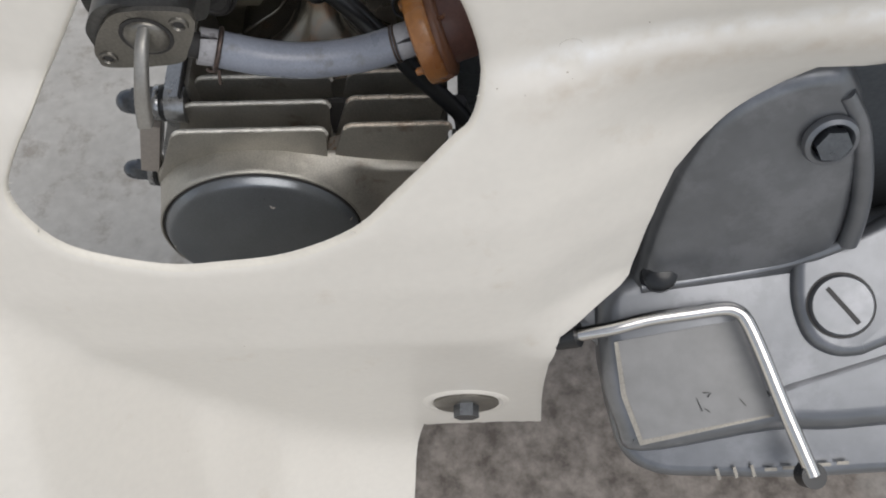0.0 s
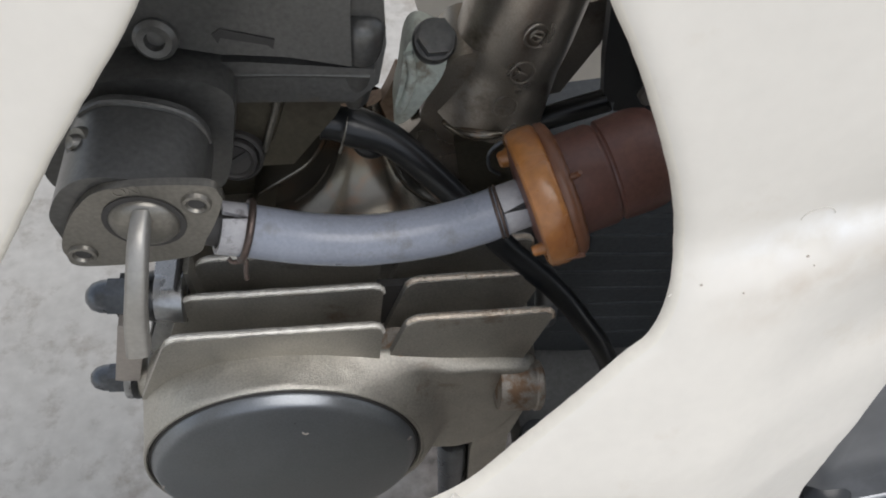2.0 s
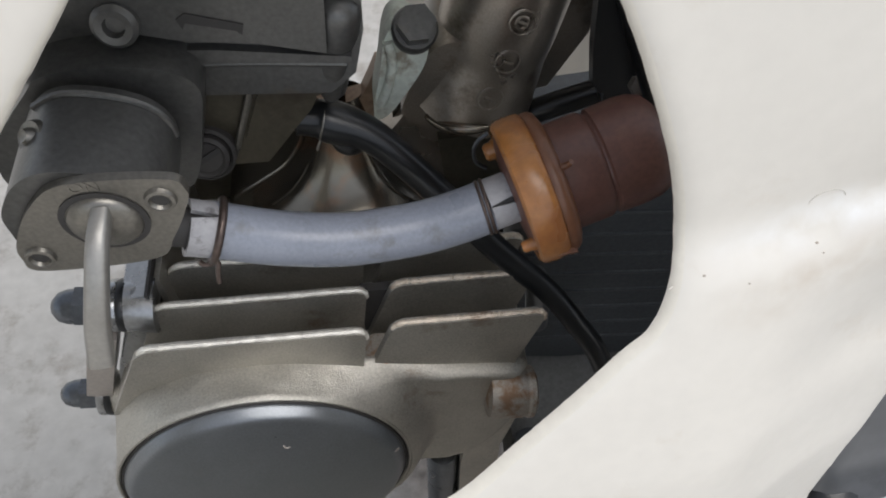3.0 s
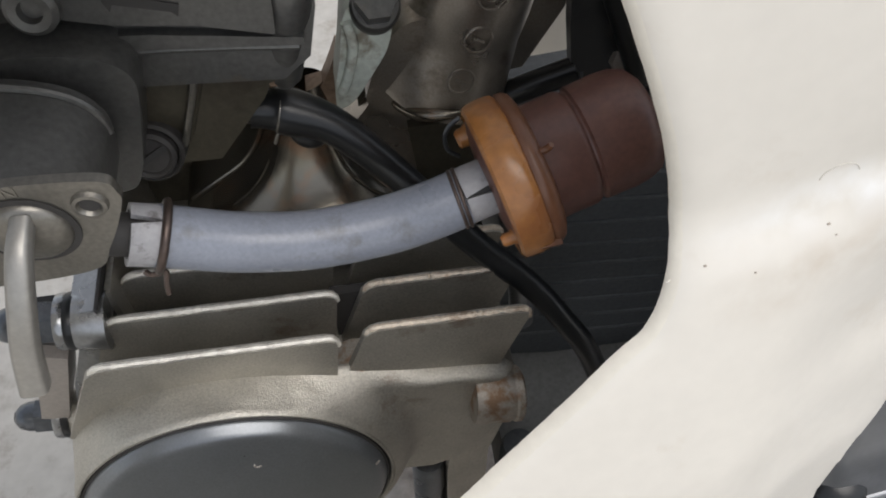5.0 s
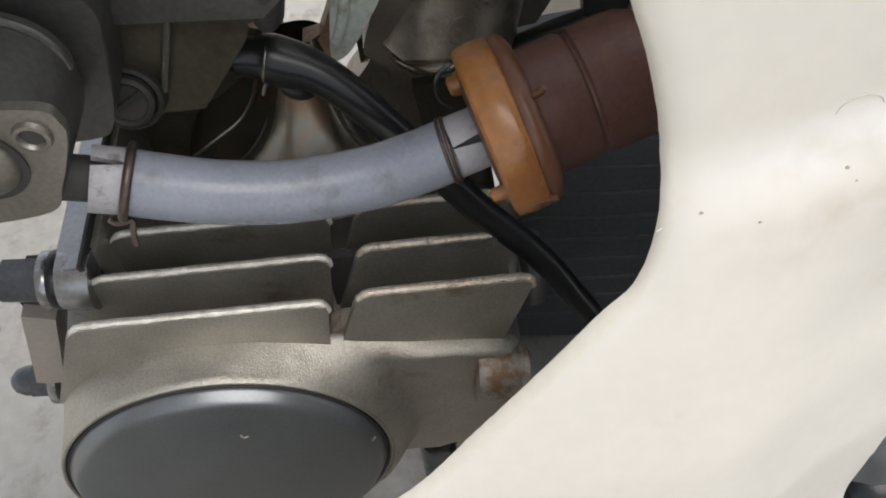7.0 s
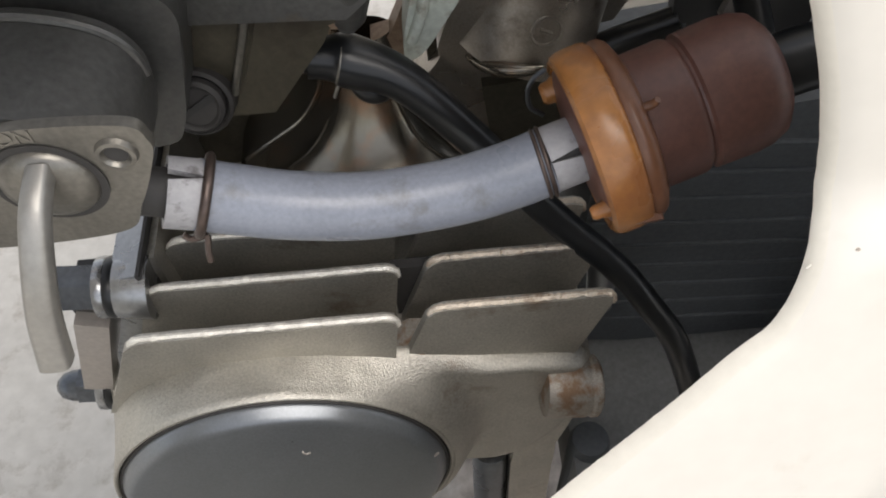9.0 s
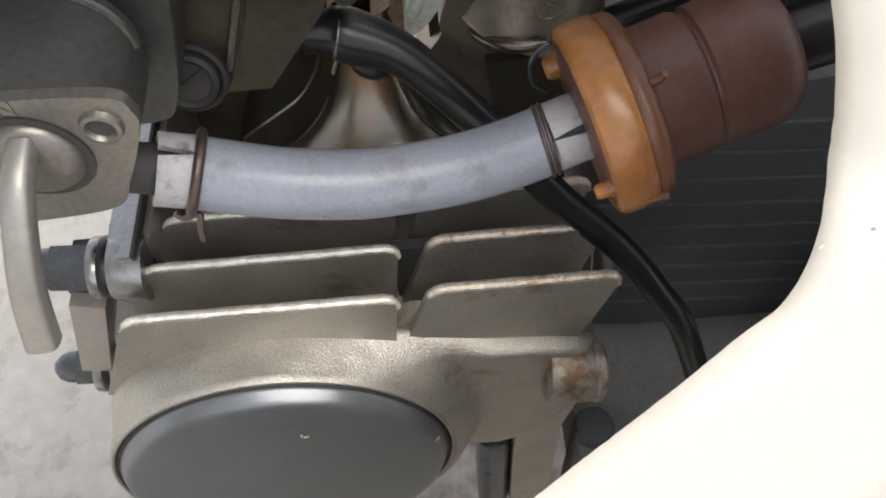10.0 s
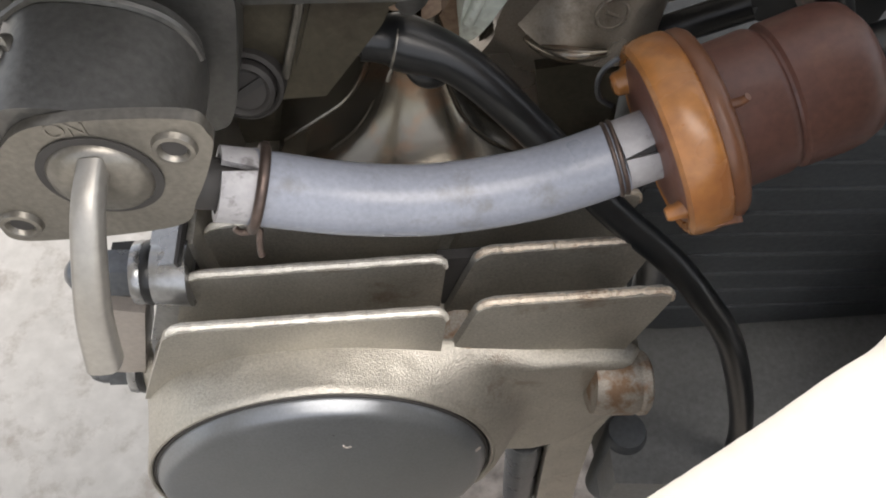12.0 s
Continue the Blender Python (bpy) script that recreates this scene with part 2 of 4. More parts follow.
def lathe(profile, origin, axis, seg=48, bm=None, squash=1.0):
    """Turn (radius, height) pairs about axis."""
    bm = bm or bmesh.new()
    m = frame_of(origin, axis)
    rings = []
    for r, h in profile:
        if r < 1e-6:
            rings.append([bm.verts.new(m @ Vector((0, 0, h)))])
        else:
            rings.append([bm.verts.new(m @ Vector((r * math.cos(2 * math.pi * k / seg), squash * r * math.sin(2 * math.pi * k / seg), h))) for k in range(seg)])
    for a, b in zip(rings, rings[1:]):
        for k in range(seg):
            q = [a[k % len(a)], a[(k + 1) % len(a)], b[(k + 1) % len(b)], b[k % len(b)]]
            q = list(dict.fromkeys(q))
            if len(q) > 2:
                bm.faces.new(q)
    return bm


def spline(pts, n=8, closed=False):
    """Catmull-Rom through pts."""
    p = [Vector(v) for v in pts]
    out, N = [], len(p)
    for i in range(N if closed else N - 1):
        if closed:
            a, b, c, d = p[i - 1], p[i], p[(i + 1) % N], p[(i + 2) % N]
        else:
            a, b, c, d = p[max(i - 1, 0)], p[i], p[i + 1], p[min(i + 2, N - 1)]
        for k in range(n):
            t = k / n
            out.append(0.5 * ((2 * b) + (c - a) * t + (2 * a - 5 * b + 4 * c - d) * t * t + (3 * b - a - 3 * c + d) * t ** 3))
    if not closed:
        out.append(p[-1])
    return out


def tube(pts, radius, seg=20, n=8, bm=None, ends=True, curve=True):
    """Round tube along pts; radius is a number or a function of 0..1."""
    bm = bm or bmesh.new()
    path = spline(pts, n) if curve else [Vector(v) for v in pts]
    rad = radius if callable(radius) else (lambda s: radius)
    up = None
    rings = []
    for i, v in enumerate(path):
        d = (path[min(i + 1, len(path) - 1)] - path[max(i - 1, 0)]).normalized()
        if up is None:
            up = d.orthogonal().normalized()
        up = (up - d * up.dot(d)).normalized()
        s = d.cross(up)
        r = rad(i / (len(path) - 1))
        rings.append([bm.verts.new(v + (up * math.cos(a) + s * math.sin(a)) * r) for a in (2 * math.pi * k / seg for k in range(seg))])
    for a, b in zip(rings, rings[1:]):
        for k in range(seg):
            bm.faces.new((a[k], a[(k + 1) % seg], b[(k + 1) % seg], b[k]))
    if ends:
        bm.faces.new(rings[0])
        bm.faces.new(rings[-1][::-1])
    return bm


def prism(pts, m, depth, bevel=0.0, seg=3, bm=None, taper=1.0):
    """Polygon pts in the local xy of m, from local z 0 to depth, with rounded edges."""
    own = bmesh.new()
    c = Vector((sum(p[0] for p in pts) / len(pts), sum(p[1] for p in pts) / len(pts)))
    lo = [own.verts.new(m @ Vector((p[0], p[1], 0))) for p in pts]
    hi = [own.verts.new(m @ Vector((c.x + (p[0] - c.x) * taper, c.y + (p[1] - c.y) * taper, depth))) for p in pts]
    own.faces.new(lo[::-1])
    own.faces.new(hi)
    for i in range(len(pts)):
        j = (i + 1) % len(pts)
        own.faces.new((lo[i], lo[j], hi[j], hi[i]))
    if bevel:
        sharp = [e for e in own.edges if e.calc_face_angle(0) > radians(25)]
        bmesh.ops.bevel(own, geom=sharp, offset=bevel, segments=seg, profile=0.5, affect="EDGES", clamp_overlap=True)
    if bm is None:
        return own
    me = bpy.data.meshes.new("tmp")
    own.to_mesh(me)
    own.free()
    bm.from_mesh(me)
    bpy.data.meshes.remove(me)
    return bm


def pillow(pts, m, depth, round_, n=6):
    """Convex outline in the local xy of m with a broad rounded upper edge."""
    bm = bmesh.new()
    N = len(pts)
    area = sum(pts[i][0] * pts[(i + 1) % N][1] - pts[(i + 1) % N][0] * pts[i][1] for i in range(N))
    sgn = 1 if area > 0 else -1
    norm = []
    for i in range(N):
        a, b = Vector(pts[i - 1]), Vector(pts[(i + 1) % N])
        d = (b - a).normalized()
        norm.append(Vector((-d.y, d.x)) * sgn)
    rings = [[bm.verts.new(m @ Vector((p[0], p[1], 0))) for p in pts]]
    for k in range(n + 1):
        a = math.pi / 2 * k / n
        o, h = round_ * (1 - math.cos(a)), depth - round_ * (1 - math.sin(a))
        rings.append([bm.verts.new(m @ Vector((p[0] + q.x * o, p[1] + q.y * o, h))) for p, q in zip(pts, norm)])
    for a, b in zip(rings, rings[1:]):
        for i in range(N):
            j = (i + 1) % N
            bm.faces.new((a[i], a[j], b[j], b[i]))
    bm.faces.new(rings[0][::-1])
    bm.faces.new(rings[-1])
    return bm


def box(lo, hi, bevel=0.0, seg=3, bm=None):
    m = Matrix.Translation((0, 0, lo[2]))
    return prism([(lo[0], lo[1]), (hi[0], lo[1]), (hi[0], hi[1]), (lo[0], hi[1])], m, hi[2] - lo[2], bevel, seg, bm)


def facing(y):
    """Local x = world x, local y = world z, local z = outward (-y), at depth y."""
    return Matrix(((1, 0, 0, 0), (0, 0, -1, y), (0, 1, 0, 0), (0, 0, 0, 1)))


def hexagon(r):
    return [(r * math.cos(math.pi * k / 3), r * math.sin(math.pi * k / 3)) for k in range(6)]


# ---- ground ----
bm = bmesh.new()
N = 60
grid = []
for i in range(N + 1):
    row = []
    for j in range(N + 1):
        u, v = 2 * i / N - 1, 2 * j / N - 1
        x, y = 0.8 * u + 40 * u ** 5, 0.8 * v + 40 * v ** 5
        row.append(bm.verts.new((x, y + 0.2, 0.004 * noise.noise(Vector((x * 6, y * 6, 0))) + 0.002 * noise.noise(Vector((x * 22, y * 22, 3))))))
    grid.append(row)
for i in range(N):
    for j in range(N):
        bm.faces.new((grid[i][j], grid[i + 1][j], grid[i + 1][j + 1], grid[i][j + 1]))
tagged(part("ground", bm, GROUND), "mottled grey concrete ground with brown stains and painted shade under the engine", "ground", kind="structure")

# ---- leg shield ----
LEVELS = [(0.00, 0.106), (0.1270, 0.1021), (0.1798, 0.1010), (0.2221, 0.1012), (0.2938, 0.0998), (0.3300, 0.1045), (0.3570, 0.1110), (0.3800, 0.1195),
          (0.3940, 0.1255), (0.3980, 0.1280), (0.4030, 0.1328), (0.4300, 0.1380), (0.5000, 0.1520), (0.7000, 0.1900)]
HOLE = [(-0.1155, 0.3717), (-0.1125, 0.3600), (-0.1033, 0.3502), (-0.0818, 0.3436), (-0.0629, 0.3440), (-0.0437, 0.3470), (-0.0230, 0.3574),
        (-0.0095, 0.3705), (0.0052, 0.3858), (0.0100, 0.3902), (0.0126, 0.3975), (0.0129, 0.4045), (0.0100, 0.4165), (0.0042, 0.4310),
        (-0.0015, 0.4425), (-0.0110, 0.4580), (-0.0300, 0.4680), (-0.0480, 0.4610), (-0.0604, 0.4445), (-0.0746, 0.4275), (-0.0890, 0.4087),
        (-0.0998, 0.3955), (-0.1103, 0.3822)]
OUTER = [(0.30, 0.60), (0.30, 0.45), (0.2000, 0.4150), (0.1400, 0.4020), (0.1120, 0.3965), (0.1040, 0.3962), (0.0990, 0.3950), (0.0905, 0.3835), (0.0824, 0.3744), (0.0760, 0.3662), (0.0708, 0.3560),
         (0.0686, 0.3430), (0.0674, 0.3300), (0.0668, 0.3150), (0.0661, 0.3038), (0.0634, 0.3001), (0.0541, 0.2941), (0.0428, 0.2856), (0.0406, 0.2644), (0.0414, 0.2326), (0.0427, 0.2088), (0.0460, 0.1679),
         (-0.0117, 0.1661), (-0.0122, 0.1617), (-0.0157, 0.1429), (-0.0173, 0.1313), (-0.0192, 0.1105), (-0.0220, 0.0742), (-0.10, 0.04), (-0.24, 0.10), (-0.34, 0.22), (-0.38, 0.38), (-0.34, 0.52), (-0.2, 0.66), (0.0500, 0.7000)]
ZS, YS = [a for a, b in LEVELS], [b for a, b in LEVELS]
CREASE_X = (-0.3800, -0.1650, -0.1423, -0.1345, -0.1250, -0.1080, -0.0810, -0.0480, -0.0310, 0.0000, 0.3000)
CREASE_Z = (0.7000, 0.3450, 0.3155, 0.2955, 0.2700, 0.2260, 0.1800, 0.1480, 0.1430, 0.1390, 0.0800)


def shield_y(x, z):
    """Outer surface of the near leg shield: leaning panel, stiffening ridge, flared front wing."""
    zz = z - 0.16 * max(0.0, x - 0.0125)
    y = sum(float(np.interp(zz + k * 0.0015, ZS, YS)) for k in (-2, -1, 0, 1, 2)) / 5
    if x > 0.0:
        k = min(1.0, x / 0.02)
        y -= 0.0008 * k * math.exp(-((zz - 0.4) / 0.0035) ** 2) * (0.5 + 1.2 * noise.noise(Vector((x * 110, z * 140, 1))))
    d = (float(np.interp(x, CREASE_X, CREASE_Z)) - z) * 0.7
    y -= 1.3 * 0.009 * math.log(1 + math.exp(min(d / 0.009, 40)))
    y += 0.003 * math.exp(-(d / 0.022) ** 2)
    curl = 0.0060 * math.log(1 + math.exp(min((x - 0.030) / 0.006, 40)))
    hi, lo = min(1.0, max(0.0, (0.430 - z) / 0.06)), min(1.0, max(0.0, (z - 0.271) / 0.038))
    y += 0.03 * (1 - math.exp(-curl / 0.03)) * hi * hi * (3 - 2 * hi) * lo * lo * (3 - 2 * lo)
    return y + 0.0006 * noise.noise(Vector((x * 25, z * 25, 7)))


def at_angle(poly, cx, cz, a):
    """Distance from the centre to the polygon along angle a."""
    dx, dz = math.cos(a), math.sin(a)
    best = None
    for i in range(len(poly)):
        (x0, z0), (x1, z1) = poly[i][:2], poly[(i + 1) % len(poly)][:2]
        ex, ez = x1 - x0, z1 - z0
        det = dx * -ez + ex * dz
        if abs(det) < 1e-12:
            continue
        rx, rz = x0 - cx, z0 - cz
        s = (rx * -ez + ex * rz) / det
        u = (dx * rz - dz * rx) / det
        if s > 0 and -1e-9 <= u <= 1 + 1e-9 and (best is None or s > best):
            best = s
    return best


def shield_mesh():
    """The panel between its cut hole and its outline, in rings at even distances from the hole."""
    hole = [(v.x, v.y) for v in spline([(a, b, 0) for a, b in HOLE], 6, True)]
    cx, cz, thick = -0.05, 0.39, 0.0024
    angles = sorted(set([2 * math.pi * k / 420 for k in range(420)] + [math.atan2(z - cz, x - cx) % (2 * math.pi) for x, z in OUTER]))
    steps = [0.0, 0.0006, 0.0013, 0.0022, 0.0034, 0.0048, 0.0065] + [0.009 + 0.003 * k for k in range(90)] + [0.285 + 0.02 * k for k in range(30)]
    bm = bmesh.new()
    front, back = [], []
    for a in angles:
        r0, r1 = at_angle(hole, cx, cz, a), at_angle(OUTER, cx, cz, a)
        r0 += 0.00012 * noise.noise(Vector((math.cos(a) * 30, math.sin(a) * 30, 2)))
        colf, colb = [], []
        for d in steps:
            r = r0 + d if r0 + d < r1 - 0.0012 else r1
            x, z = cx + r * math.cos(a), cz + r * math.sin(a)
            y = shield_y(x, z) + 0.0004 * max(0.0, 1 - d / 0.0045) ** 2
            lip = 0.0007 if d == 0.0 or r == r1 else 0.0
            yb = y - 0.0004 - lip * 0.5
            yf = y - 0.0004 - thick + lip + 0.0011 * max(0.0, 1 - d / 0.0035) ** 2
            colf.append(bm.verts.new((x, yf, z)))
            colb.append(bm.verts.new((x, yb, z)))
            if r == r1:
                break
        colf += [colf[-1]] * (len(steps) - len(colf))
        colb += [colb[-1]] * (len(steps) - len(colb))
        front.append(colf)
        back.append(colb)

    def face(*corners):
        corners = list(dict.fromkeys(corners))
        return bm.faces.new(corners) if len(corners) > 2 else None

    for i in range(len(angles)):
        p, q = i, (i + 1) % len(angles)
        for k in range(len(steps) - 1):
            f = face(front[p][k], front[q][k], front[q][k + 1], front[p][k + 1])
            if f and k < 2:
                f.material_index = 1
            face(back[p][k + 1], back[q][k + 1], back[q][k], back[p][k])
        face(front[p][0], back[p][0], back[q][0], front[q][0]).material_index = 1
        face(front[p][-1], front[q][-1], back[q][-1], back[p][-1])
    return bm


shield = thing("leg_shield", (0.0, 0.1, 0.0), "cream plastic leg shield with a hand-cut opening and scuffed ridge painted paler", "leg shield")
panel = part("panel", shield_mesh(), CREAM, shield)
panel.data.materials.append(CUT)
far_shield = thing("leg_shield", (0.0, 0.32, 0.24), "cream plastic leg shield on the far side in shade", "leg shield")
EAR = [(-0.034, 0.345), (-0.016, 0.290), (-0.004, 0.258), (0.028, 0.242), (0.055, 0.236), (0.082, 0.238), (0.096, 0.262), (0.110, 0.330), (0.16, 0.38), (0.30, 0.60), (-0.30, 0.60), (-0.10, 0.47)]
part("panel", prism([(v.x, v.y) for v in spline([(p, q, 0) for p, q in EAR], 4, True)], facing(0.322), 0.003, 0.0008, 2), CREAM, far_shield)

# fixing bolt in the shield's lower ear
BX, BZ = 0.0091, 0.2100
by = shield_y(BX, BZ) - 0.0030
part("dimple_rim", lathe([(0.0150, 0.0), (0.0165, 0.0010), (0.0185, 0.0008), (0.0200, -0.0004)], (BX, by + 0.0004, BZ), (0, -1, 0), 48), CREAM, shield)
part("washer", lathe([(0, -0.001), (0.0138, -0.001), (0.0145, -0.0004), (0.0145, 0.0008), (0.0138, 0.0013), (0.0, 0.0013)], (BX, by, BZ), (0, -1, 0), 48), PLATE, shield, "dull steel washer")
part("bolt_head", prism(hexagon(0.0056), frame_of((BX, by - 0.001, BZ), (0, -1, 0)), 0.0058, 0.0006), NUT, shield, "dark hexagon bolt head")
for px, pz, r in ((-0.0685, 0.2948, 0.0008), (-0.1117, 0.2133, 0.0007), (0.0342, 0.4025, 0.0008), (0.0171, 0.3998, 0.0007), (0.0240, 0.3985, 0.0005), (0.0355, 0.4010, 0.0004), (0.0522, 0.4142, 0.0006)):
    part("speck", lathe([(0, 0.00012), (0.32 * r, 0.0001), (r * 0.36, -0.0006)], (px, shield_y(px, pz) - 0.00285, pz), (0, -1, 0.4), 9, None, 0.7), GRIME, shield, "dark dirt speck")
arc = [(0.0345 + 0.0028 * math.cos(a), 0.4085 + 0.0022 * math.sin(a)) for a in (0.3 + 0.28 * i for i in range(11))]
part("scuff", tube([(px, shield_y(px, pz) - 0.00285, pz) for px, pz in arc], 0.00008, 6, 2), SCUFF, shield, "curved grey scuff")
for px, pz, dx, dy, dz in ((0.0128, 0.3975, -0.0009, -0.0004, 0.0005), (-0.0228, 0.3574, 0.0010, -0.001, 0.0016), (-0.0232, 0.3573, -0.0012, -0.001, 0.0012), (-0.1125, 0.3602, 0.0012, -0.001, 0.0014),
                           (-0.1122, 0.3600, 0.0005, 0, 0.0020), (-0.1155, 0.3700, 0.0016, 0, 0.0003), (-0.1153, 0.3735, 0.0014, 0, 0.0006), (-0.1140, 0.3765, 0.0013, 0, -0.0002), (-0.1150, 0.3680, 0.0010, 0, 0.0010)):
    c = Vector((px, shield_y(px, pz) - 0.0016, pz))
    part("burr", tube([c, c + Vector((dx * 0.6, dy, dz * 0.4)), c + Vector((dx, dy * 1.5, dz))], lambda u: 0.00015 - 0.0001 * u, 6, 3), CREAM, shield, "frayed plastic burr")

# ---- cylinder head ----
head = thing("engine", (-0.05, 0.19, 0.2), "sand-cast aluminium engine head with upright fins and rust stains", "engine")
CX, CY, CZ = -0.0651, 0.1416, 0.2946
CN = Vector((0.057, -1.0, 0.0955)).normalized()
OUT = [(CX + r * math.cos(radians(a)), CZ + r * math.sin(radians(a))) for a, r in ((104, 0.0362), (118, 0.0366), (132, 0.0376), (146, 0.0386), (160, 0.0392), (175, 0.0394), (190, 0.0394), (205, 0.0393),
                                                                                (220, 0.0392), (235, 0.0391), (250, 0.0390), (265, 0.0390), (280, 0.0390), (295, 0.0392), (310, 0.0400))]
OUT += [(-0.0280, 0.2655), (-0.0120, 0.2680), (-0.0030, 0.2780), (0.0025, 0.2930), (0.0040, 0.3070), (0.0026, 0.3165), (-0.0030, 0.3196), (-0.0210, 0.3222), (-0.0374, 0.3264), (-0.0490, 0.3292), (-0.0600, 0.3306)]
OUT = [(v.x, v.y) for v in spline([(a, b, 0) for a, b in OUT], 5, True)]
part("body", prism([(px, min(pz, 0.3185)) for px, pz in OUT], facing(0.245), 0.245 - 0.1575, 0.0), CAST, head)


def cover_plane(x, z):
    """Depth of the side cover's slightly tilted seat."""
    return CY + 0.057 * (x - CX) + 0.0955 * (z - CZ)


def shoulder_mesh():
    """Front of the casting: a drum wall that rises to the seat of the side cover, running out into a flat face on the gusset side."""
    bm = bmesh.new()
    n, rc, face = 240, 0.0374, 0.1520
    cols = []
    for k in range(n):
        a = 2 * math.pi * k / n
        ca, sa_ = math.cos(a), math.sin(a)
        r1 = at_angle(OUT, CX, CZ, a)
        w = min(1.0, max(0.0, (r1 - rc - 0.001) / 0.018))
        rows = [(r1 - 0.012, 0.1574), (r1 - 0.0003, 0.1574)]
        for i in range(25):
            u = i / 24
            r = r1 + (rc - r1) * u
            t = min(1.0, max(0.0, 1 - (r - rc) / 0.0085))
            e = min(1.0, (r1 - r) / 0.0042)
            yg = cover_plane(CX + r * ca, CZ + r * sa_) + 0.0004
            wide = face + (yg - face) * t * t * (3 - 2 * t) + 0.0050 * (1 - math.sqrt(max(0.0, 1 - (1 - e) ** 2)))
            wall = 0.1572 + (yg + 0.0010 - 0.1572) * u
            y = w * wide + (1 - w) * wall
            x, z = CX + r * ca, CZ + r * sa_
            d = 0.00022 * noise.noise(Vector((x * 260, y * 260, z * 260))) + 0.00035 * noise.noise(Vector((x * 90, y * 90, z * 90)))
            rows.append((r + d * (1 - w), y + d * w))
        yg = cover_plane(CX + rc * ca, CZ + rc * sa_)
        rows += [(rc - 0.00012, yg + 0.0005), (rc - 0.0004, yg + 0.0001), (rc - 0.0008, yg), (rc - 0.0011, yg + 0.0003), (rc - 0.0012, yg + 0.010)]
        cols.append([bm.verts.new((CX + r * ca, y, CZ + r * sa_)) for r, y in rows])
    for k in range(n):
        p, q = cols[k], cols[(k + 1) % n]
        for i in range(len(p) - 1):
            bm.faces.new((p[i], q[i], q[i + 1], p[i + 1]))
    bmesh.ops.remove_doubles(bm, verts=bm.verts, dist=0.000005)
    return bm


part("shoulder", shoulder_mesh(), CAST, head, "rounded speckled casting shoulder")


def fin_plate(x0, x1, y, top, base, lean0, lean1, thick=0.0022, wear=0.0):
    """Upright plate: x0..x1 along the top, leaning ends, rounded upper corners, slightly rough top edge."""
    h = top - base
    r = 0.0026
    pts = [(x0 + lean0 * h, base), (x1 + lean1 * h, base), (x1 + lean1 * r, top - r), (x1 - 0.3 * r, top - 0.3 * r), (x1 - r, top)]
    n = 14
    for k in range(1, n):
        u = k / n
        pts.append((x1 - r + (x0 - x1 + 2 * r) * u, top + wear * noise.noise(Vector((u * 17 + x0 * 300, y * 500, 1)))))
    pts += [(x0 + r, top), (x0 + 0.3 * r, top - 0.3 * r), (x0 + lean0 * r, top - r)]
    return prism(pts, facing(y + thick), thick, 0.0)


def casting_edge(x0, x1, y, z, lean):
    """Uneven pale bead of worn metal along a fin's top and part of its leading end."""
    n = 46
    pts = [(x0 - 0.0020 + lean * (0.0130 - 0.0018 * k), y, z - 0.0150 + 0.0018 * k) for k in range(7)] + [(x0 - 0.0018, y, z - 0.0014), (x0 - 0.0009, y, z - 0.0003)]
    pts += [(x0 + (x1 - x0) * k / n, y, z + 0.00026 * noise.noise(Vector((k * 1.3, y * 900, x0 * 50)))) for k in range(n + 1)]
    pts += [(x1 + 0.0009, y, z - 0.0003), (x1 + 0.0016, y, z - 0.0014), (x1 + 0.0018, y, z - 0.0030)]
    return tube(pts, lambda u: 0.00078 + 0.00024 * noise.noise(Vector((u * 55, y * 700, x1 * 60))), 8, 1, None, True, False)


for x0, x1, y, top, l0, l1 in [(-0.0868, -0.0358, 0.1548, 0.3412, -0.48, -0.12), (-0.0845, -0.0353, 0.1657, 0.3412, -0.40, -0.12), (-0.0818, -0.0353, 0.1767, 0.3412, -0.40, -0.12),
                               (-0.0298, 0.0054, 0.1557, 0.3416, -0.32, -0.26), (-0.0292, 0.0045, 0.1666, 0.3416, -0.32, -0.26), (-0.0290, 0.0035, 0.1775, 0.3416, -0.32, -0.26)]:
    f = part("fin", fin_plate(x0, x1, y, top, 0.3115 if y < 0.156 else 0.318, l0, l1, wear=0.0003), CAST, head)
    part("edge", casting_edge(x0 + 0.0022, x1 - 0.0022, y + 0.0011, top - 0.0003, l0), EDGE if x0 < -0.04 else EDGE_RUST, f, "pale worn casting edge with rust freckles")
part("saddle", prism([(-0.0405, 0.3150), (-0.0285, 0.3150), (-0.0300, 0.3225), (-0.0320, 0.3247), (-0.0346, 0.3250), (-0.0378, 0.3232)], facing(0.164), 0.164 - 0.1556, 0.0022, 4), CAST_RUST, head, "rust-stained bridge between the fins")

# No cast part: a black sheet put in for the deep slot's shade.
part("slot_shade", box((-0.0372, 0.1690, 0.3160), (-0.0285, 0.1712, 0.3370), 0.0006, 2), MARK, head, "added black sheet for the shade between the fins")

COVER = Vector((CX, CY, CZ)) - CN * 0.0070
cover = part("cover", lathe([(0, 0.0131), (0.004, 0.01306), (0.008, 0.01290), (0.012, 0.01266), (0.016, 0.01235), (0.020, 0.01197), (0.024, 0.01152), (0.027, 0.01112), (0.030, 0.01068), (0.0318, 0.01038), (0.0328, 0.01015), (0.0335, 0.00985), (0.0340, 0.00940), (0.0344, 0.00880), (0.0349, 0.0080), (0.0353, 0.0073), (0.0354, 0.0069), (0.0354, 0.0), (0.0, 0.0)],
                            COVER, CN, 120), DISC, head, "round dark grey enamelled side cover")
part("gasket", lathe([(0.0348, 0.0), (0.03605, 0.0), (0.03605, 0.0066), (0.0359, 0.0068), (0.0348, 0.0068)], COVER, CN, 120), MARK, cover, "black gasket edge")
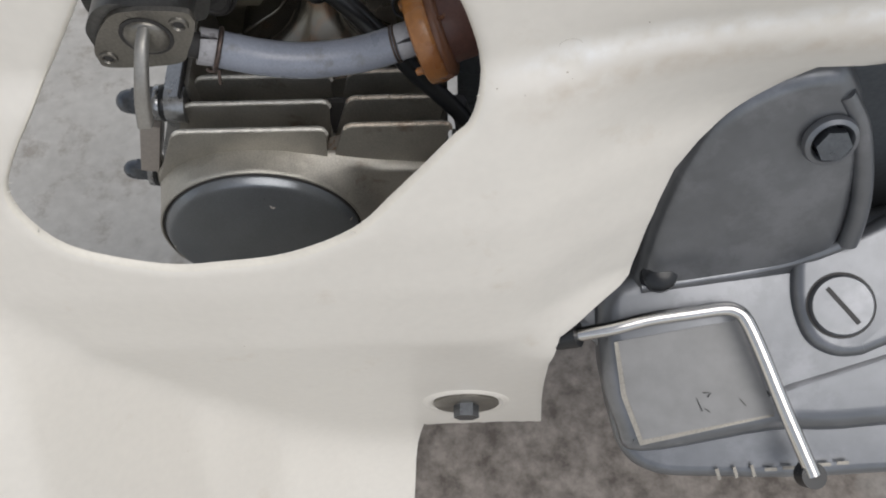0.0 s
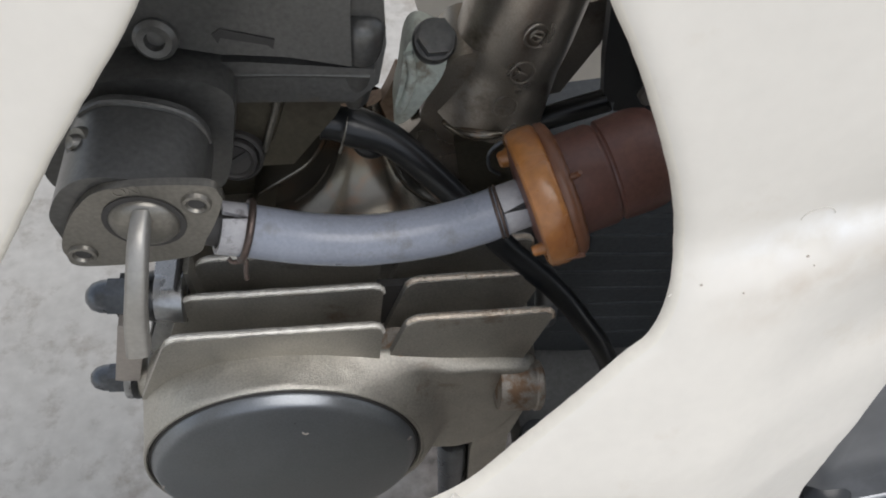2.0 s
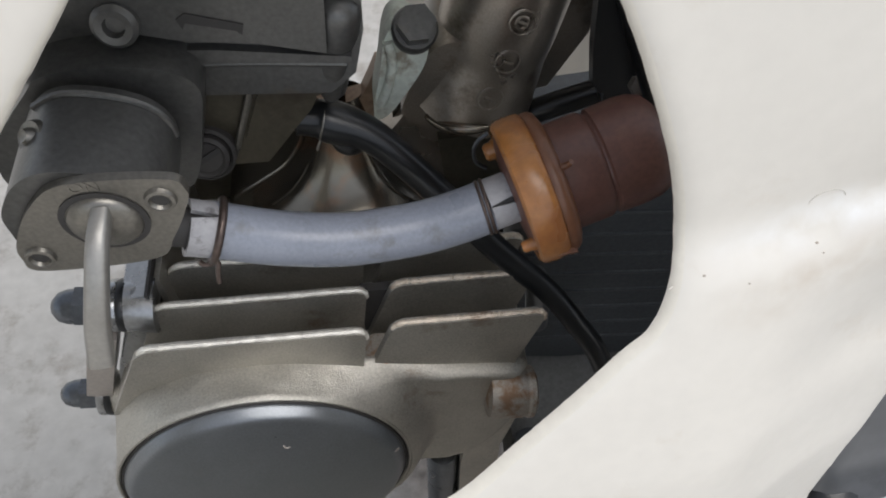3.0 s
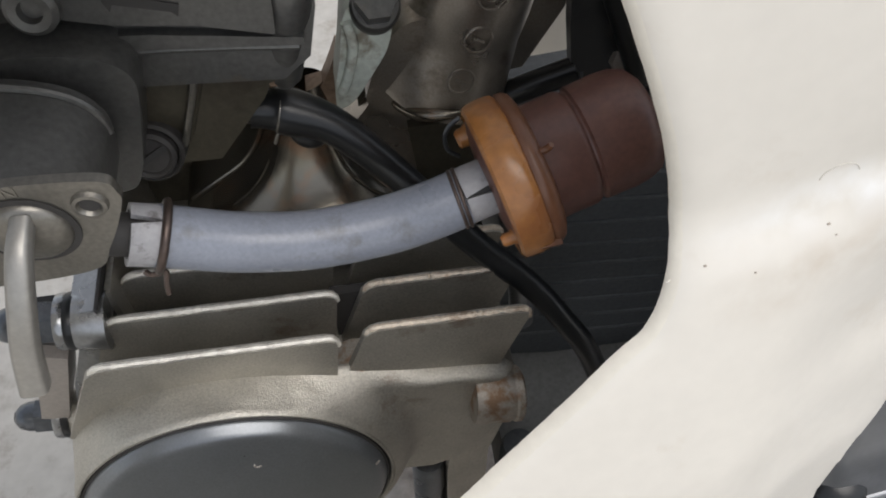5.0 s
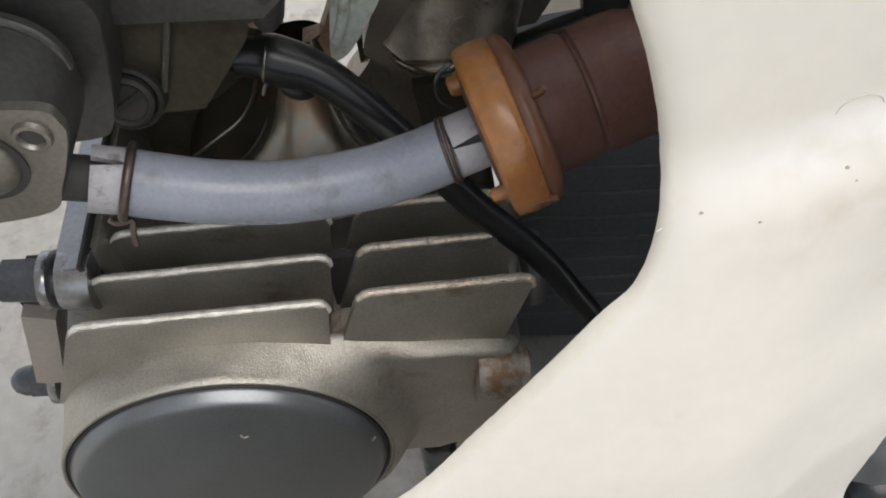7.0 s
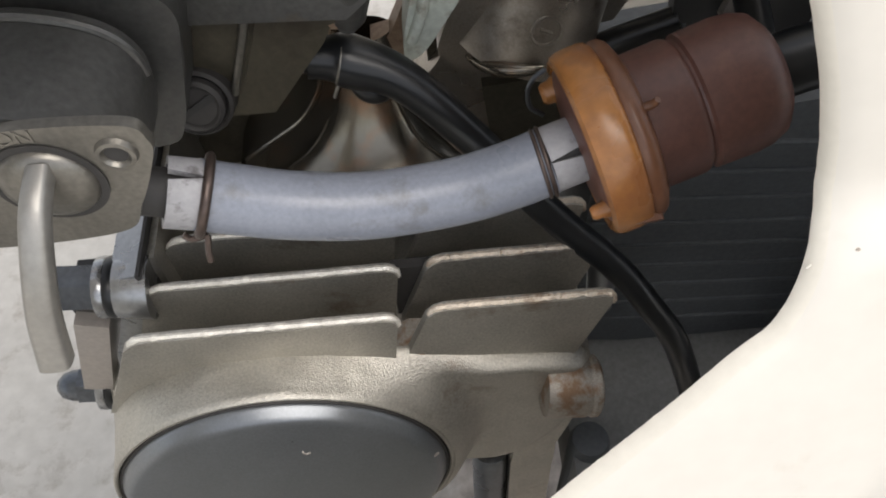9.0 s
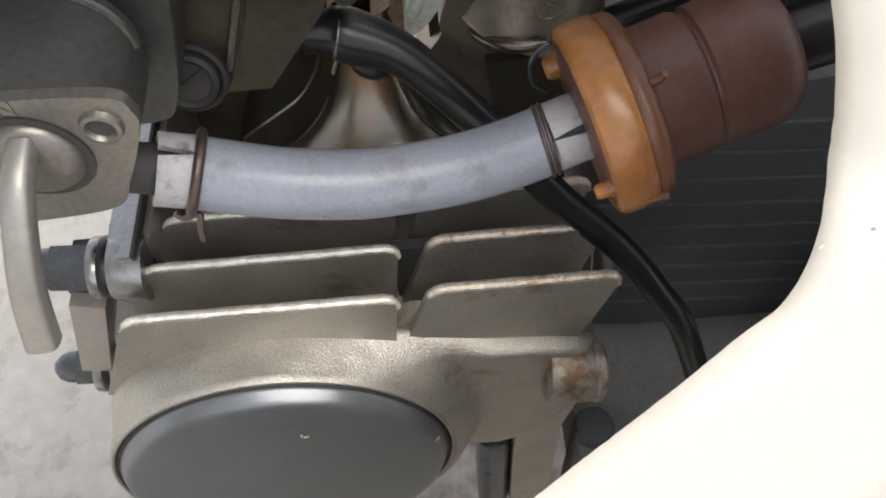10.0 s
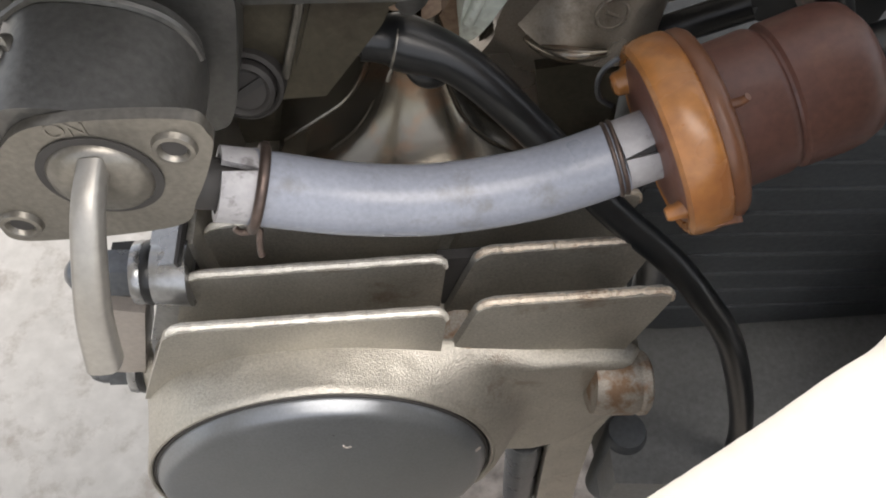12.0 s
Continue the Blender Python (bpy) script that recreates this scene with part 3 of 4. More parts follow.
part("chip", tube([COVER + CN * 0.0116 + Vector(v) for v in ((0.0072, 0.0026, 0.0234), (0.0072, 0.0026, 0.0227), (0.0078, 0.0026, 0.0223), (0.0085, 0.0027, 0.0225))], 0.00022, 6, 3), LUG, cover, "small bare-metal chip")
for px, pz, l in ((-0.0335, -0.0010, 0.0018), (0.0330, 0.0090, 0.0016)):
    part("chip", tube([COVER + CN * 0.0099 + Vector((px, 0.057 * px + 0.0955 * pz, pz)), COVER + CN * 0.0100 + Vector((px + 0.0008, 0.057 * px + 0.0955 * (pz + l), pz + l))], 0.00025, 6, 3), LUG, cover, "bare-metal scrape on the rim")
BO = Vector((-0.0074, 0.1518, 0.3112))
part("boss", lathe([(0, 0.0), (0.0062, 0.0), (0.0066, 0.0012), (0.0067, 0.0085), (0.0064, 0.0090), (0.0064, 0.0095), (0.0068, 0.0100), (0.0067, 0.0112), (0.0060, 0.0118), (0.0, 0.0120)], BO, (1, 0.0, -0.12), 40), CAST_RUST, head, "rust-freckled round boss")
part("gusset", prism([(0.0036, 0.3100), (0.0034, 0.2960), (0.0016, 0.2840), (-0.0012, 0.2680), (-0.0010, 0.2200), (0.0, 0.1800), (-0.0125, 0.1800), (-0.0125, 0.2250), (-0.0112, 0.2620), (-0.0092, 0.2830), (-0.0060, 0.3060)], facing(0.190), 0.190 - 0.1545, 0.003, 3), CAST, head)
part("web", prism([(-0.0120, 0.2760), (-0.0102, 0.2790), (-0.0104, 0.2600), (-0.0110, 0.1900), (-0.0132, 0.1900), (-0.0132, 0.2600)], facing(0.175), 0.175 - 0.1525, 0.0008, 3), CAST, head, "thin cast rib")
part("sump_bolt", lathe([(0, 0), (0.0050, 0), (0.0050, 0.054), (0.0044, 0.0562), (0, 0.0568)], (-0.0182, 0.1575, 0.2030), (0, 0, 1), 28), NUT, head, "dark bolt end")
part("sump_bolt", lathe([(0, 0), (0.0058, 0), (0.0058, 0.050), (0.0050, 0.0528), (0, 0.0535)], (0.0100, 0.1590, 0.2030), (0, 0, 1), 28), SOOT, head, "dark stud sleeve")

# studs, cap nuts and the lug on the head's front face
AX = Vector((1, 0, -0.10))
for x, z, r in ((-0.1030, 0.3400, 0.0050), (-0.1172, 0.2966, 0.0046)):
    y = 0.1695
    low = z < 0.3
    h = 0.0058 if low else 0.0086
    part("stud_boss", lathe([(0, 0.0190), (0.0068, 0.0190), (0.0067, 0.0165), (0.0066, 0.0140), (0.0064, 0.0124), (0, 0.0124)] if not low else [(0, 0.0185), (0.0072, 0.0185), (0.0064, 0.0150), (0.0060, 0.0120), (0.0058, 0.0095), (0, 0.0095)], (x, y, z), AX, 36), STEEL if not low else CAST, head, "machined bright boss")
    part("washer", lathe([(0, h + 0.0038), (0.0062, h + 0.0038), (0.0064, h + 0.0030), (0.0062, h + 0.0020), (0, h + 0.0020)], (x, y, z), AX, 36), BLACK, head, "black sealing washer")
    part("washer", lathe([(0, h + 0.0019), (0.0061, h + 0.0019), (0.0063, h + 0.0012), (0.0061, h), (0, h)], (x, y, z), AX, 36), STEEL, head, "bright plated washer")
    nb = prism(hexagon(r), frame_of(Vector((x, y, z)) + AX * 0.0010, AX), h - 0.0010, 0.0005)
    lathe([(r * 0.84, 0.0012), (r * 0.82, -0.0010), (r * 0.68, -0.0030), (r * 0.38, -0.0043), (0, -0.0046)], (x, y, z), AX, 28, nb)
    part("cap_nut", nb, NUT, head, "dark plated domed cap nut")
part("lug", prism([(-0.1024, 0.3318), (-0.0962, 0.3292), (-0.1068, 0.2996), (-0.1128, 0.3018)], facing(0.180), 0.180 - 0.1658, 0.0014), LUG, head, "pale cast lug")
part("pad", box((-0.1030, 0.1690, 0.3290), (-0.0960, 0.1800, 0.3342), 0.0008, 2), BLACK, head, "black rubber pad")
part("end_cover", prism([(-0.0905, 0.3445), (-0.0850, 0.3455), (-0.0850, 0.3200), (-0.1000, 0.2700), (-0.1130, 0.2700), (-0.1005, 0.3140), (-0.0935, 0.3300)], facing(0.236), 0.236 - 0.1672, 0.0016), STEEL, head, "bright machined end cover")
part("end_gasket", prism([(-0.0849, 0.3460), (-0.0842, 0.3460), (-0.0842, 0.3180), (-0.0849, 0.3180)], facing(0.236), 0.236 - 0.1668), MARK, head, "thin black gasket")
part("end_plate", box((-0.0840, 0.1720, 0.3150), (-0.0826, 0.2340, 0.3440), 0.0004, 2), CAST, head)

# inlet port rising behind the fins: a flared bell with parting lines, between two dark webs
PC = Vector((-0.0385, 0.2075, 0.3640))
PA = Vector((0.02, -0.16, -1.0)).normalized()
BELL = [(0.0060, -0.001), (0.0062, 0.001), (0.0066, 0.004), (0.0074, 0.010), (0.0088, 0.0155), (0.0108, 0.0200), (0.0136, 0.0240), (0.0172, 0.0275), (0.0215, 0.0305), (0.0270, 0.0330)]
part("port_bell", lathe(BELL, PC, PA, 72, None, 0.82), PORT, head, "polished flared inlet port with rust stains")


def on_bell(turn, h, lift=0.0002):
    """Point of the bell's surface at a turn about its axis and a height along it."""
    r = float(np.interp(h, [b for a, b in BELL], [a for a, b in BELL])) + lift
    return frame_of(PC, PA) @ Vector((r * math.cos(radians(turn)), 0.82 * r * math.sin(radians(turn)), h))


front = math.degrees(math.atan2((frame_of(PC, PA).inverted() @ (PC + Vector((0, -0.1, 0)))).y, (frame_of(PC, PA).inverted() @ (PC + Vector((0, -0.1, 0)))).x))
side = 1 if on_bell(front + 60, 0.02).x < PC.x else -1
for path in ([(74, 0.002), (74, 0.010), (75, 0.017), (77, 0.022), (79, 0.0265), (82, 0.0300)], [(-40, 0.008), (-44, 0.015), (-46, 0.021), (-52, 0.026), (-60, 0.0300)]):
    part("parting_line", tube([on_bell(front + side * t, h) for t, h in path], 0.00045, 8, 4), PORT, head, "raised bright parting line")
part("port_wing", prism([(v.x, v.y) for v in spline([(-0.0468, 0.3640, 0), (-0.0484, 0.3560, 0), (-0.0528, 0.3482, 0), (-0.0596, 0.3423, 0), (-0.0680, 0.3360, 0), (-0.0700, 0.3240, 0), (-0.0420, 0.3240, 0), (-0.0420, 0.3560, 0), (-0.0440, 0.3640, 0)], 4, True)], facing(0.2200), 0.0180, 0.0010, 3), PORT, head, "rust-brown wing of the port casting")
part("port_rim", tube([(-0.0468, 0.2020, 0.3640), (-0.0472, 0.2020, 0.3600), (-0.0490, 0.2020, 0.3540), (-0.0534, 0.2020, 0.3472), (-0.0598, 0.2020, 0.3420), (-0.0682, 0.2020, 0.3358)], 0.0007, 10), PORT, head, "bright worn casting edge")
part("port_wall", prism([(-0.0950, 0.3150), (-0.0600, 0.3150), (-0.0640, 0.3280), (-0.0540, 0.3430), (-0.0470, 0.3600), (-0.0440, 0.3700), (-0.0440, 0.3800), (-0.0600, 0.3800), (-0.0950, 0.3600)], facing(0.2230), 0.0065, 0.001), BOWL, head)
part("port_wall", prism([(-0.0250, 0.3150), (0.0050, 0.3150), (0.0050, 0.3560), (-0.0180, 0.3620), (-0.0260, 0.3600)], facing(0.2160), 0.0065, 0.001), BOWL, head)

# ---- black side cover of the barrel ----
barrel = thing("cylinder_barrel", (0.06, 0.2, 0.2), "black ribbed cylinder barrel in the shade of the bodywork", "cylinder")
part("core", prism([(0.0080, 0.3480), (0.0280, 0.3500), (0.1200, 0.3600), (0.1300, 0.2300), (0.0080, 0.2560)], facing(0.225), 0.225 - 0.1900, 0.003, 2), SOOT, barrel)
for k in range(9):
    z = 0.3440 - 0.0095 * k
    part("rib", tube([(0.0085, 0.1904, z), (0.0500, 0.1902, z - 0.004), (0.1200, 0.1899, z - 0.010)], 0.0009, 8, 3), SOOT, barrel)
part("deck", prism([(0.0052, 0.146), (0.130, 0.135), (0.130, 0.215), (0.0052, 0.215)], Matrix.Translation((0, 0, 0.222)), 0.030, 0.004, 3), DUSTY, barrel, "dusty crankcase deck below the barrel")
part("stay", tube([(0.0075, 0.1770, 0.3250), (0.0095, 0.1770, 0.3150), (0.0105, 0.1775, 0.3000)], 0.0034, 14), CASE, barrel)

# ---- carburettor ----
carb = thing("carburettor", (-0.06, 0.19, 0.36), "dark grey die-cast carburettor with a built-in fuel tap", "carburettor")
part("flange", prism([(-0.0840, 0.3944), (-0.0626, 0.3934), (-0.0377, 0.3918), (-0.0326, 0.3964), (-0.0305, 0.4063), (-0.0305, 0.4186), (-0.0341, 0.4471), (-0.0972, 0.4471), (-0.1013, 0.4236), (-0.0972, 0.4033)], facing(0.2381), 0.2381 - 0.1790, 0.0030, 4), CARB, carb)
part("chamber_top", prism([(-0.0606, 0.4089), (-0.0484, 0.4074), (-0.0372, 0.4043), (-0.0341, 0.4471), (-0.0972, 0.4471), (-0.0769, 0.4135)], facing(0.2330), 0.2330 - 0.1755, 0.0034, 4), CARB, carb)
part("joint", prism([(-0.0789, 0.4018), (-0.0565, 0.4023), (-0.0331, 0.4004), (-0.0331, 0.4019), (-0.0565, 0.4053), (-0.0646, 0.4058), (-0.0789, 0.4028)], facing(0.1795), 0.0024, 0.0006, 2), CARB, carb)
part("lip", tube([(-0.0911, 0.1788, 0.3987), (-0.0789, 0.1784, 0.4008), (-0.0565, 0.1784, 0.4014), (-0.0341, 0.1784, 0.3994)], 0.0008, 8), CARB, carb)
# Notch is not cut: a thin dark inlay carries its shade.
part("notch", prism([(-0.0607, 0.4136), (-0.0591, 0.4147), (-0.0501, 0.4118), (-0.0507, 0.4097), (-0.0515, 0.4106), (-0.0594, 0.4128), (-0.0601, 0.4116)], facing(0.1758), 0.0006, 0.0001, 1), MARK, carb, "flat dark inlay painted as the notch's shade")
part("bowl", prism([(-0.0674, 0.3945), (-0.0669, 0.3837), (-0.0611, 0.3711), (-0.0530, 0.3711), (-0.0476, 0.3783), (-0.0422, 0.3855), (-0.0377, 0.3945)], facing(0.2139), 0.2139 - 0.1815, 0.0030, 4), BOWL, carb, "oil-stained brownish float bowl")
part("bowl_side", prism([(-0.0505, 0.3945), (-0.0562, 0.3794), (-0.0545, 0.3808), (-0.0525, 0.3832), (-0.0492, 0.3856), (-0.0450, 0.3878), (-0.0395, 0.3900), (-0.0372, 0.3945)], facing(0.2020), 0.2020 - 0.1808, 0.0014, 3), BOWL, carb)
part("rib", tube([(-0.0530, 0.1800, 0.3935), (-0.0534, 0.1800, 0.3913), (-0.0560, 0.1800, 0.3840), (-0.0582, 0.1800, 0.3778)], 0.0007, 8), PLATE, carb, "bright moulded rib")
DS, DA = Vector((-0.0642, 0.1792, 0.3776)), Vector((0, -1, 0.35))
plug = part("drain_screw", lathe([(0, 0.0022), (0.0033, 0.0022), (0.0035, 0.0026), (0.0040, 0.0029), (0.0046, 0.0023), (0.0047, -0.006), (0, -0.006)], DS, DA, 36), MARK, carb, "dark slotted drain screw")
part("slot", prism([(-0.0036, -0.0006), (0.0036, -0.0006), (0.0036, 0.0006), (-0.0036, 0.0006)], frame_of(DS, DA) @ pose(0, 0, 0.0023, 0, 0, 30), 0.0004), BLACK, plug)
part("screw_seat", lathe([(0.0048, -0.006), (0.0060, -0.006), (0.0058, 0.0010), (0.0053, 0.0016), (0.0048, 0.0010)], DS, DA, 36), MARK, carb)
part("tap_block", prism([(v.x, v.y) for v in spline([(a, b, 0) for a, b in ((-0.0878, 0.4040), (-0.0845, 0.4072), (-0.0780, 0.4086), (-0.0694, 0.4084), (-0.0620, 0.4062), (-0.0592, 0.4020), (-0.0606, 0.3950), (-0.0645, 0.3810), (-0.0700, 0.3770), (-0.0900, 0.3780), (-0.0990, 0.3800), (-0.0990, 0.3900), (-0.0945, 0.3965))], 5, True)], facing(0.2150), 0.2150 - 0.1705, 0.0026, 4), CARB, carb)
STEP = [(-0.0892, 0.3990), (-0.0848, 0.4052), (-0.0793, 0.4077), (-0.0718, 0.4063), (-0.0671, 0.4038), (-0.0648, 0.4004), (-0.0642, 0.3965), (-0.0660, 0.3880), (-0.0700, 0.3860), (-0.0860, 0.3858), (-0.0892, 0.3885), (-0.0898, 0.3940)]
part("tap_housing", prism([(v.x, v.y) for v in spline([(a, b, 0) for a, b in STEP], 6, True)], facing(0.1680), 0.1680 - 0.1492, 0.0022, 4), CARB, carb)
part("step_lip", tube([(a, 0.1658, b + 0.0003) for a, b in STEP[1:7]], 0.0007, 8), CARB, carb)
part("wall_edge", tube([(-0.0600, 0.1712, 0.4010), (-0.0610, 0.1712, 0.3950), (-0.0640, 0.1712, 0.3840)], 0.0007, 8), CARB, carb)
part("boss", lathe([(0.0, -0.0010), (0.0016, -0.0010), (0.0018, 0.0006), (0.0030, 0.0008), (0.0038, 0.0), (0.0040, -0.006), (0, -0.006)], (-0.0702, 0.1740, 0.4140), (0, -1, 0.25), 40), CARB, carb)
part("boss", lathe([(0.0, 0.0046), (0.0022, 0.0044), (0.0036, 0.0034), (0.0042, 0.0016), (0.0042, -0.0030), (0.0036, -0.0060), (0.0037, -0.0120), (0.0030, -0.0200), (0.0018, -0.0225), (0, -0.0230)], (-0.0348, 0.1800, 0.4085), (0.16, -0.18, 1), 36), CARB, carb)
part("jet_screw", lathe([(0, -0.0050), (0.0026, -0.0050), (0.0030, -0.0042), (0.0030, -0.0010), (0.0036, -0.0006), (0.0036, 0.0030), (0, 0.0030)], (-0.0396, 0.1838, 0.3930), (0, -0.1, 1), 28), RUST, carb, "copper-brown jet screw")
part("housing_screw", lathe([(0, 0.0004), (0.0010, 0.0008), (0.0014, 0.0002), (0.0016, -0.0006), (0.0026, -0.0004), (0.0030, -0.0014), (0.0031, -0.008), (0, -0.008)], (-0.0842, 0.1585, 0.4062), (-0.55, -0.5, 0.8), 28), PLATE, carb, "chipped housing screw")
part("pipe_stub", lathe([(0, -0.004), (0.0030, -0.004), (0.0030, 0.003), (0, 0.003)], (-0.0470, 0.1882, 0.3772), (1, -0.1, -0.25), 20), BLACK, carb, "black hose nipple")

# fuel tap: face plate, cap, lever
PL = [(-0.0898, 0.3890), (-0.0886, 0.3940), (-0.0832, 0.4022), (-0.0765, 0.4066), (-0.0620, 0.4062), (-0.0594, 0.4034), (-0.0600, 0.4000), (-0.0642, 0.3918), (-0.0690, 0.3862), (-0.0875, 0.3852)]
plate = part("tap_plate", prism([(v.x, v.y) for v in spline([(a, b, 0) for a, b in PL], 10, True)], facing(0.1491), 0.0016, 0.0006, 3), PLATE, carb, "dull zinc tap face plate")
TX, TZ = -0.0734, 0.3976
# Flat dark ring on the plate paints the shadow gap round the cap.
part("tap_groove", lathe([(0.0058, 0.0001), (0.0069, 0.0001), (0.0069, 0.0003), (0.0058, 0.0003)], (TX, 0.1475, TZ), (0, -1, 0), 48), MARK, plate, "flat dark ring painted as the groove's shadow")
part("tap_cap", lathe([(0, 0.0020), (0.0040, 0.0018), (0.0054, 0.0011), (0.0059, 0.0004), (0.0059, -0.001), (0, -0.001)], (TX, 0.1475, TZ), (0, -1, 0), 48), PLATE, plate)
for x, z in ((-0.0636, 0.4018), (-0.0866, 0.3894)):
    part("screw_eye", lathe([(0.0013, -0.0010), (0.0014, 0.0003), (0.0018, 0.0008), (0.0023, 0.0007), (0.0026, -0.0002), (0.0013, -0.0010)], (x, 0.1475, z), (0, -1, 0), 32), PLATE, plate)
    part("screw", lathe([(0, 0.0002), (0.0016, 0.0002)], (x, 0.1475, z), (0, -1, 0), 16), MARK, plate)
cu = bpy.data.curves.new("mark", "FONT")
cu.body, cu.size, cu.extrude, cu.align_x = "ON", 0.0030, 0.00015, "CENTER"
word = new("lettering", cu)
dg = bpy.context.evaluated_depsgraph_get()
wm = bpy.data.meshes.new_from_object(word.evaluated_get(dg))
bpy.data.objects.remove(word)
wb = bmesh.new()
wb.from_mesh(wm)
bmesh.ops.transform(wb, matrix=Matrix.Translation((TX - 0.0006, 0.1475, 0.4047)) @ pose(0, 0, 0, 90, 0, 0), verts=wb.verts)
part("lettering", wb, PLATE, plate, "stamped word ON")


def blade(pts, wide, thick):
    """Flat bar along pts, wide across x."""
    bm = bmesh.new()
    path = spline(pts, 6)
    rings = []
    for i, v in enumerate(path):
        d = (path[min(i + 1, len(path) - 1)] - path[max(i - 1, 0)]).normalized()
        side = Vector((1, 0, 0))
        up = side.cross(d).normalized()
        u = i / (len(path) - 1)
        w, h = wide(u), thick(u)
        rings.append([bm.verts.new(v + side * w * math.copysign(abs(math.cos(a)) ** 0.6, math.cos(a)) + up * h * math.copysign(abs(math.sin(a)) ** 0.6, math.sin(a))) for a in (2 * math.pi * k / 16 for k in range(16))])
    for a, b in zip(rings, rings[1:]):
        for k in range(16):
            bm.faces.new((a[k], a[(k + 1) % 16], b[(k + 1) % 16], b[k]))
    bm.faces.new(rings[0])
    bm.faces.new(rings[-1][::-1])
    return bm


part("tap_lever", blade([(-0.0726, 0.1465, 0.4012), (-0.0732, 0.1415, 0.3992), (-0.0746, 0.1370, 0.3935), (-0.0763, 0.1345, 0.3872), (-0.0780, 0.1325, 0.3792)], lambda u: 0.0015 + 0.0007 * u, lambda u: 0.0016 + 0.0002 * u), LEVER, carb, "bent grey metal tap lever")

# ---- fuel hose ----
hose = thing("fuel_hose", (-0.035, 0.154, 0.37), "grey rubber hose with wire clamps and split ends", "hose")
HP = [(-0.0610, 0.1557, 0.3826), (-0.0560, 0.1563, 0.3798), (-0.0480, 0.1569, 0.3763), (-0.0370, 0.1574, 0.3740), (-0.0240, 0.1584, 0.3741), (-0.0150, 0.1593, 0.3759), (-0.0093, 0.1603, 0.3774)]
part("tube", tube(HP, 0.00525, 40, 10), HOSE, hose)


def split_end(p, q, r, gap, turn):
    """Short sleeve from p to q with a lengthwise slit that opens towards q."""
    p, q = Vector(p), Vector(q)
    m = frame_of(p, q - p)
    n, L = 40, (q - p).length
    bm = bmesh.new()
    rows = []
    for s in range(7):
        u = s / 6
        half = gap * (0.15 + 0.85 * u)
        rows.append([[bm.verts.new(m @ Vector((rr * math.cos(a), rr * math.sin(a), u * L))) for a in (radians(turn) + half + (2 * math.pi - 2 * half) * k / n for k in range(n + 1))] for rr in (r, r - 0.0011)])
    for a, b in zip(rows, rows[1:]):
        for k in range(n):
            bm.faces.new((a[0][k], a[0][k + 1], b[0][k + 1], b[0][k]))
            bm.faces.new((a[1][k + 1], a[1][k], b[1][k], b[1][k + 1]))
        for k in (0, n):
            bm.faces.new((a[0][k], a[1][k], b[1][k], b[0][k]))
    for e in (rows[0], rows[-1]):
        for k in range(n):
            bm.faces.new((e[0][k], e[1][k], e[1][k + 1], e[0][k + 1]))
    return bm


part("split_end", split_end((-0.0600, 0.1558, 0.3821), (-0.0648, 0.1553, 0.3842), 0.00520, 0.16, 80), HOSE_END, hose, "scuffed pale split hose end")
part("split_end", split_end((-0.0094, 0.1603, 0.3774), (-0.0047, 0.1613, 0.3784), 0.00515, 0.15, 132), HOSE_END, hose, "scuffed pale split hose end")
part("nipple", tube([(-0.0690, 0.1550, 0.3857), (-0.0610, 0.1557, 0.3826)], 0.0036, 20, 4), MARK, hose)
part("nipple", tube([(-0.0110, 0.1600, 0.3770), (-0.0020, 0.1612, 0.3796)], 0.0036, 20, 4), MARK, hose)


def wire_ring(c, axis, r, wire, tails):
    m = frame_of(c, axis)
    bm = tube([m @ Vector((r * math.cos(a), r * math.sin(a), 0.0004 * math.sin(a))) for a in (2 * math.pi * k / 36 for k in range(37))], wire, 10, 1, None, False, False)
    for t in tails:
        tube([m @ Vector(v) for v in t], wire, 8, 4, bm)
    return bm


clamp = part("clamp", wire_ring((-0.0598, 0.1558, 0.3820), (0.95, 0, -0.32), 0.0057, 0.00075, []), CLAMP, hose, "rusty spring wire clamp")
part("tail", tube([(-0.0607, 0.1526, 0.3765), (-0.0611, 0.1514, 0.3745), (-0.0612, 0.1506, 0.3727)], 0.0005, 8), CLAMP, clamp)
part("tail", tube([(-0.0605, 0.1527, 0.3767), (-0.0630, 0.1522, 0.3766), (-0.0640, 0.1525, 0.3775)], 0.0005, 8), CLAMP, clamp)
part("clamp", wire_ring((-0.0096, 0.1602, 0.3773), (0.95, 0.12, 0.30), 0.0053, 0.00036, []), CLAMP, hose, "thin wire clamp")
part("clamp", wire_ring((-0.0104, 0.1600, 0.3771), (0.95, 0.12, 0.30), 0.0053, 0.00032, []), CLAMP, hose, "thin wire clamp")

# ---- one-way valve ----
valve = thing("inline_valve", (0.005, 0.16, 0.37), "brown plastic inline valve with an orange clamping ring", "valve")
VO, VA = Vector((-0.0005, 0.1629, 0.3784)), Vector((1.0, 0.18, 0.27)).normalized()
VM = frame_of(VO, VA)
part("ring", lathe([(0.0122, -0.0030), (0.0126, -0.0036), (0.0136, -0.0038), (0.0144, -0.0033), (0.0147, -0.0023), (0.0148, -0.0005), (0.0147, 0.0012), (0.0145, 0.0020), (0.0140, 0.0024), (0.0128, 0.0026)], VO, VA, 72), ORANGE, valve, "glossy orange plastic clamping ring")
part("flange", lathe([(0.0, 0.0022), (0.0140, 0.0024), (0.0143, 0.0029), (0.0142, 0.0040), (0.0136, 0.0048), (0.0122, 0.0054), (0, 0.0057)], VO, VA, 64), AMBER, valve, "dark amber plastic flange")
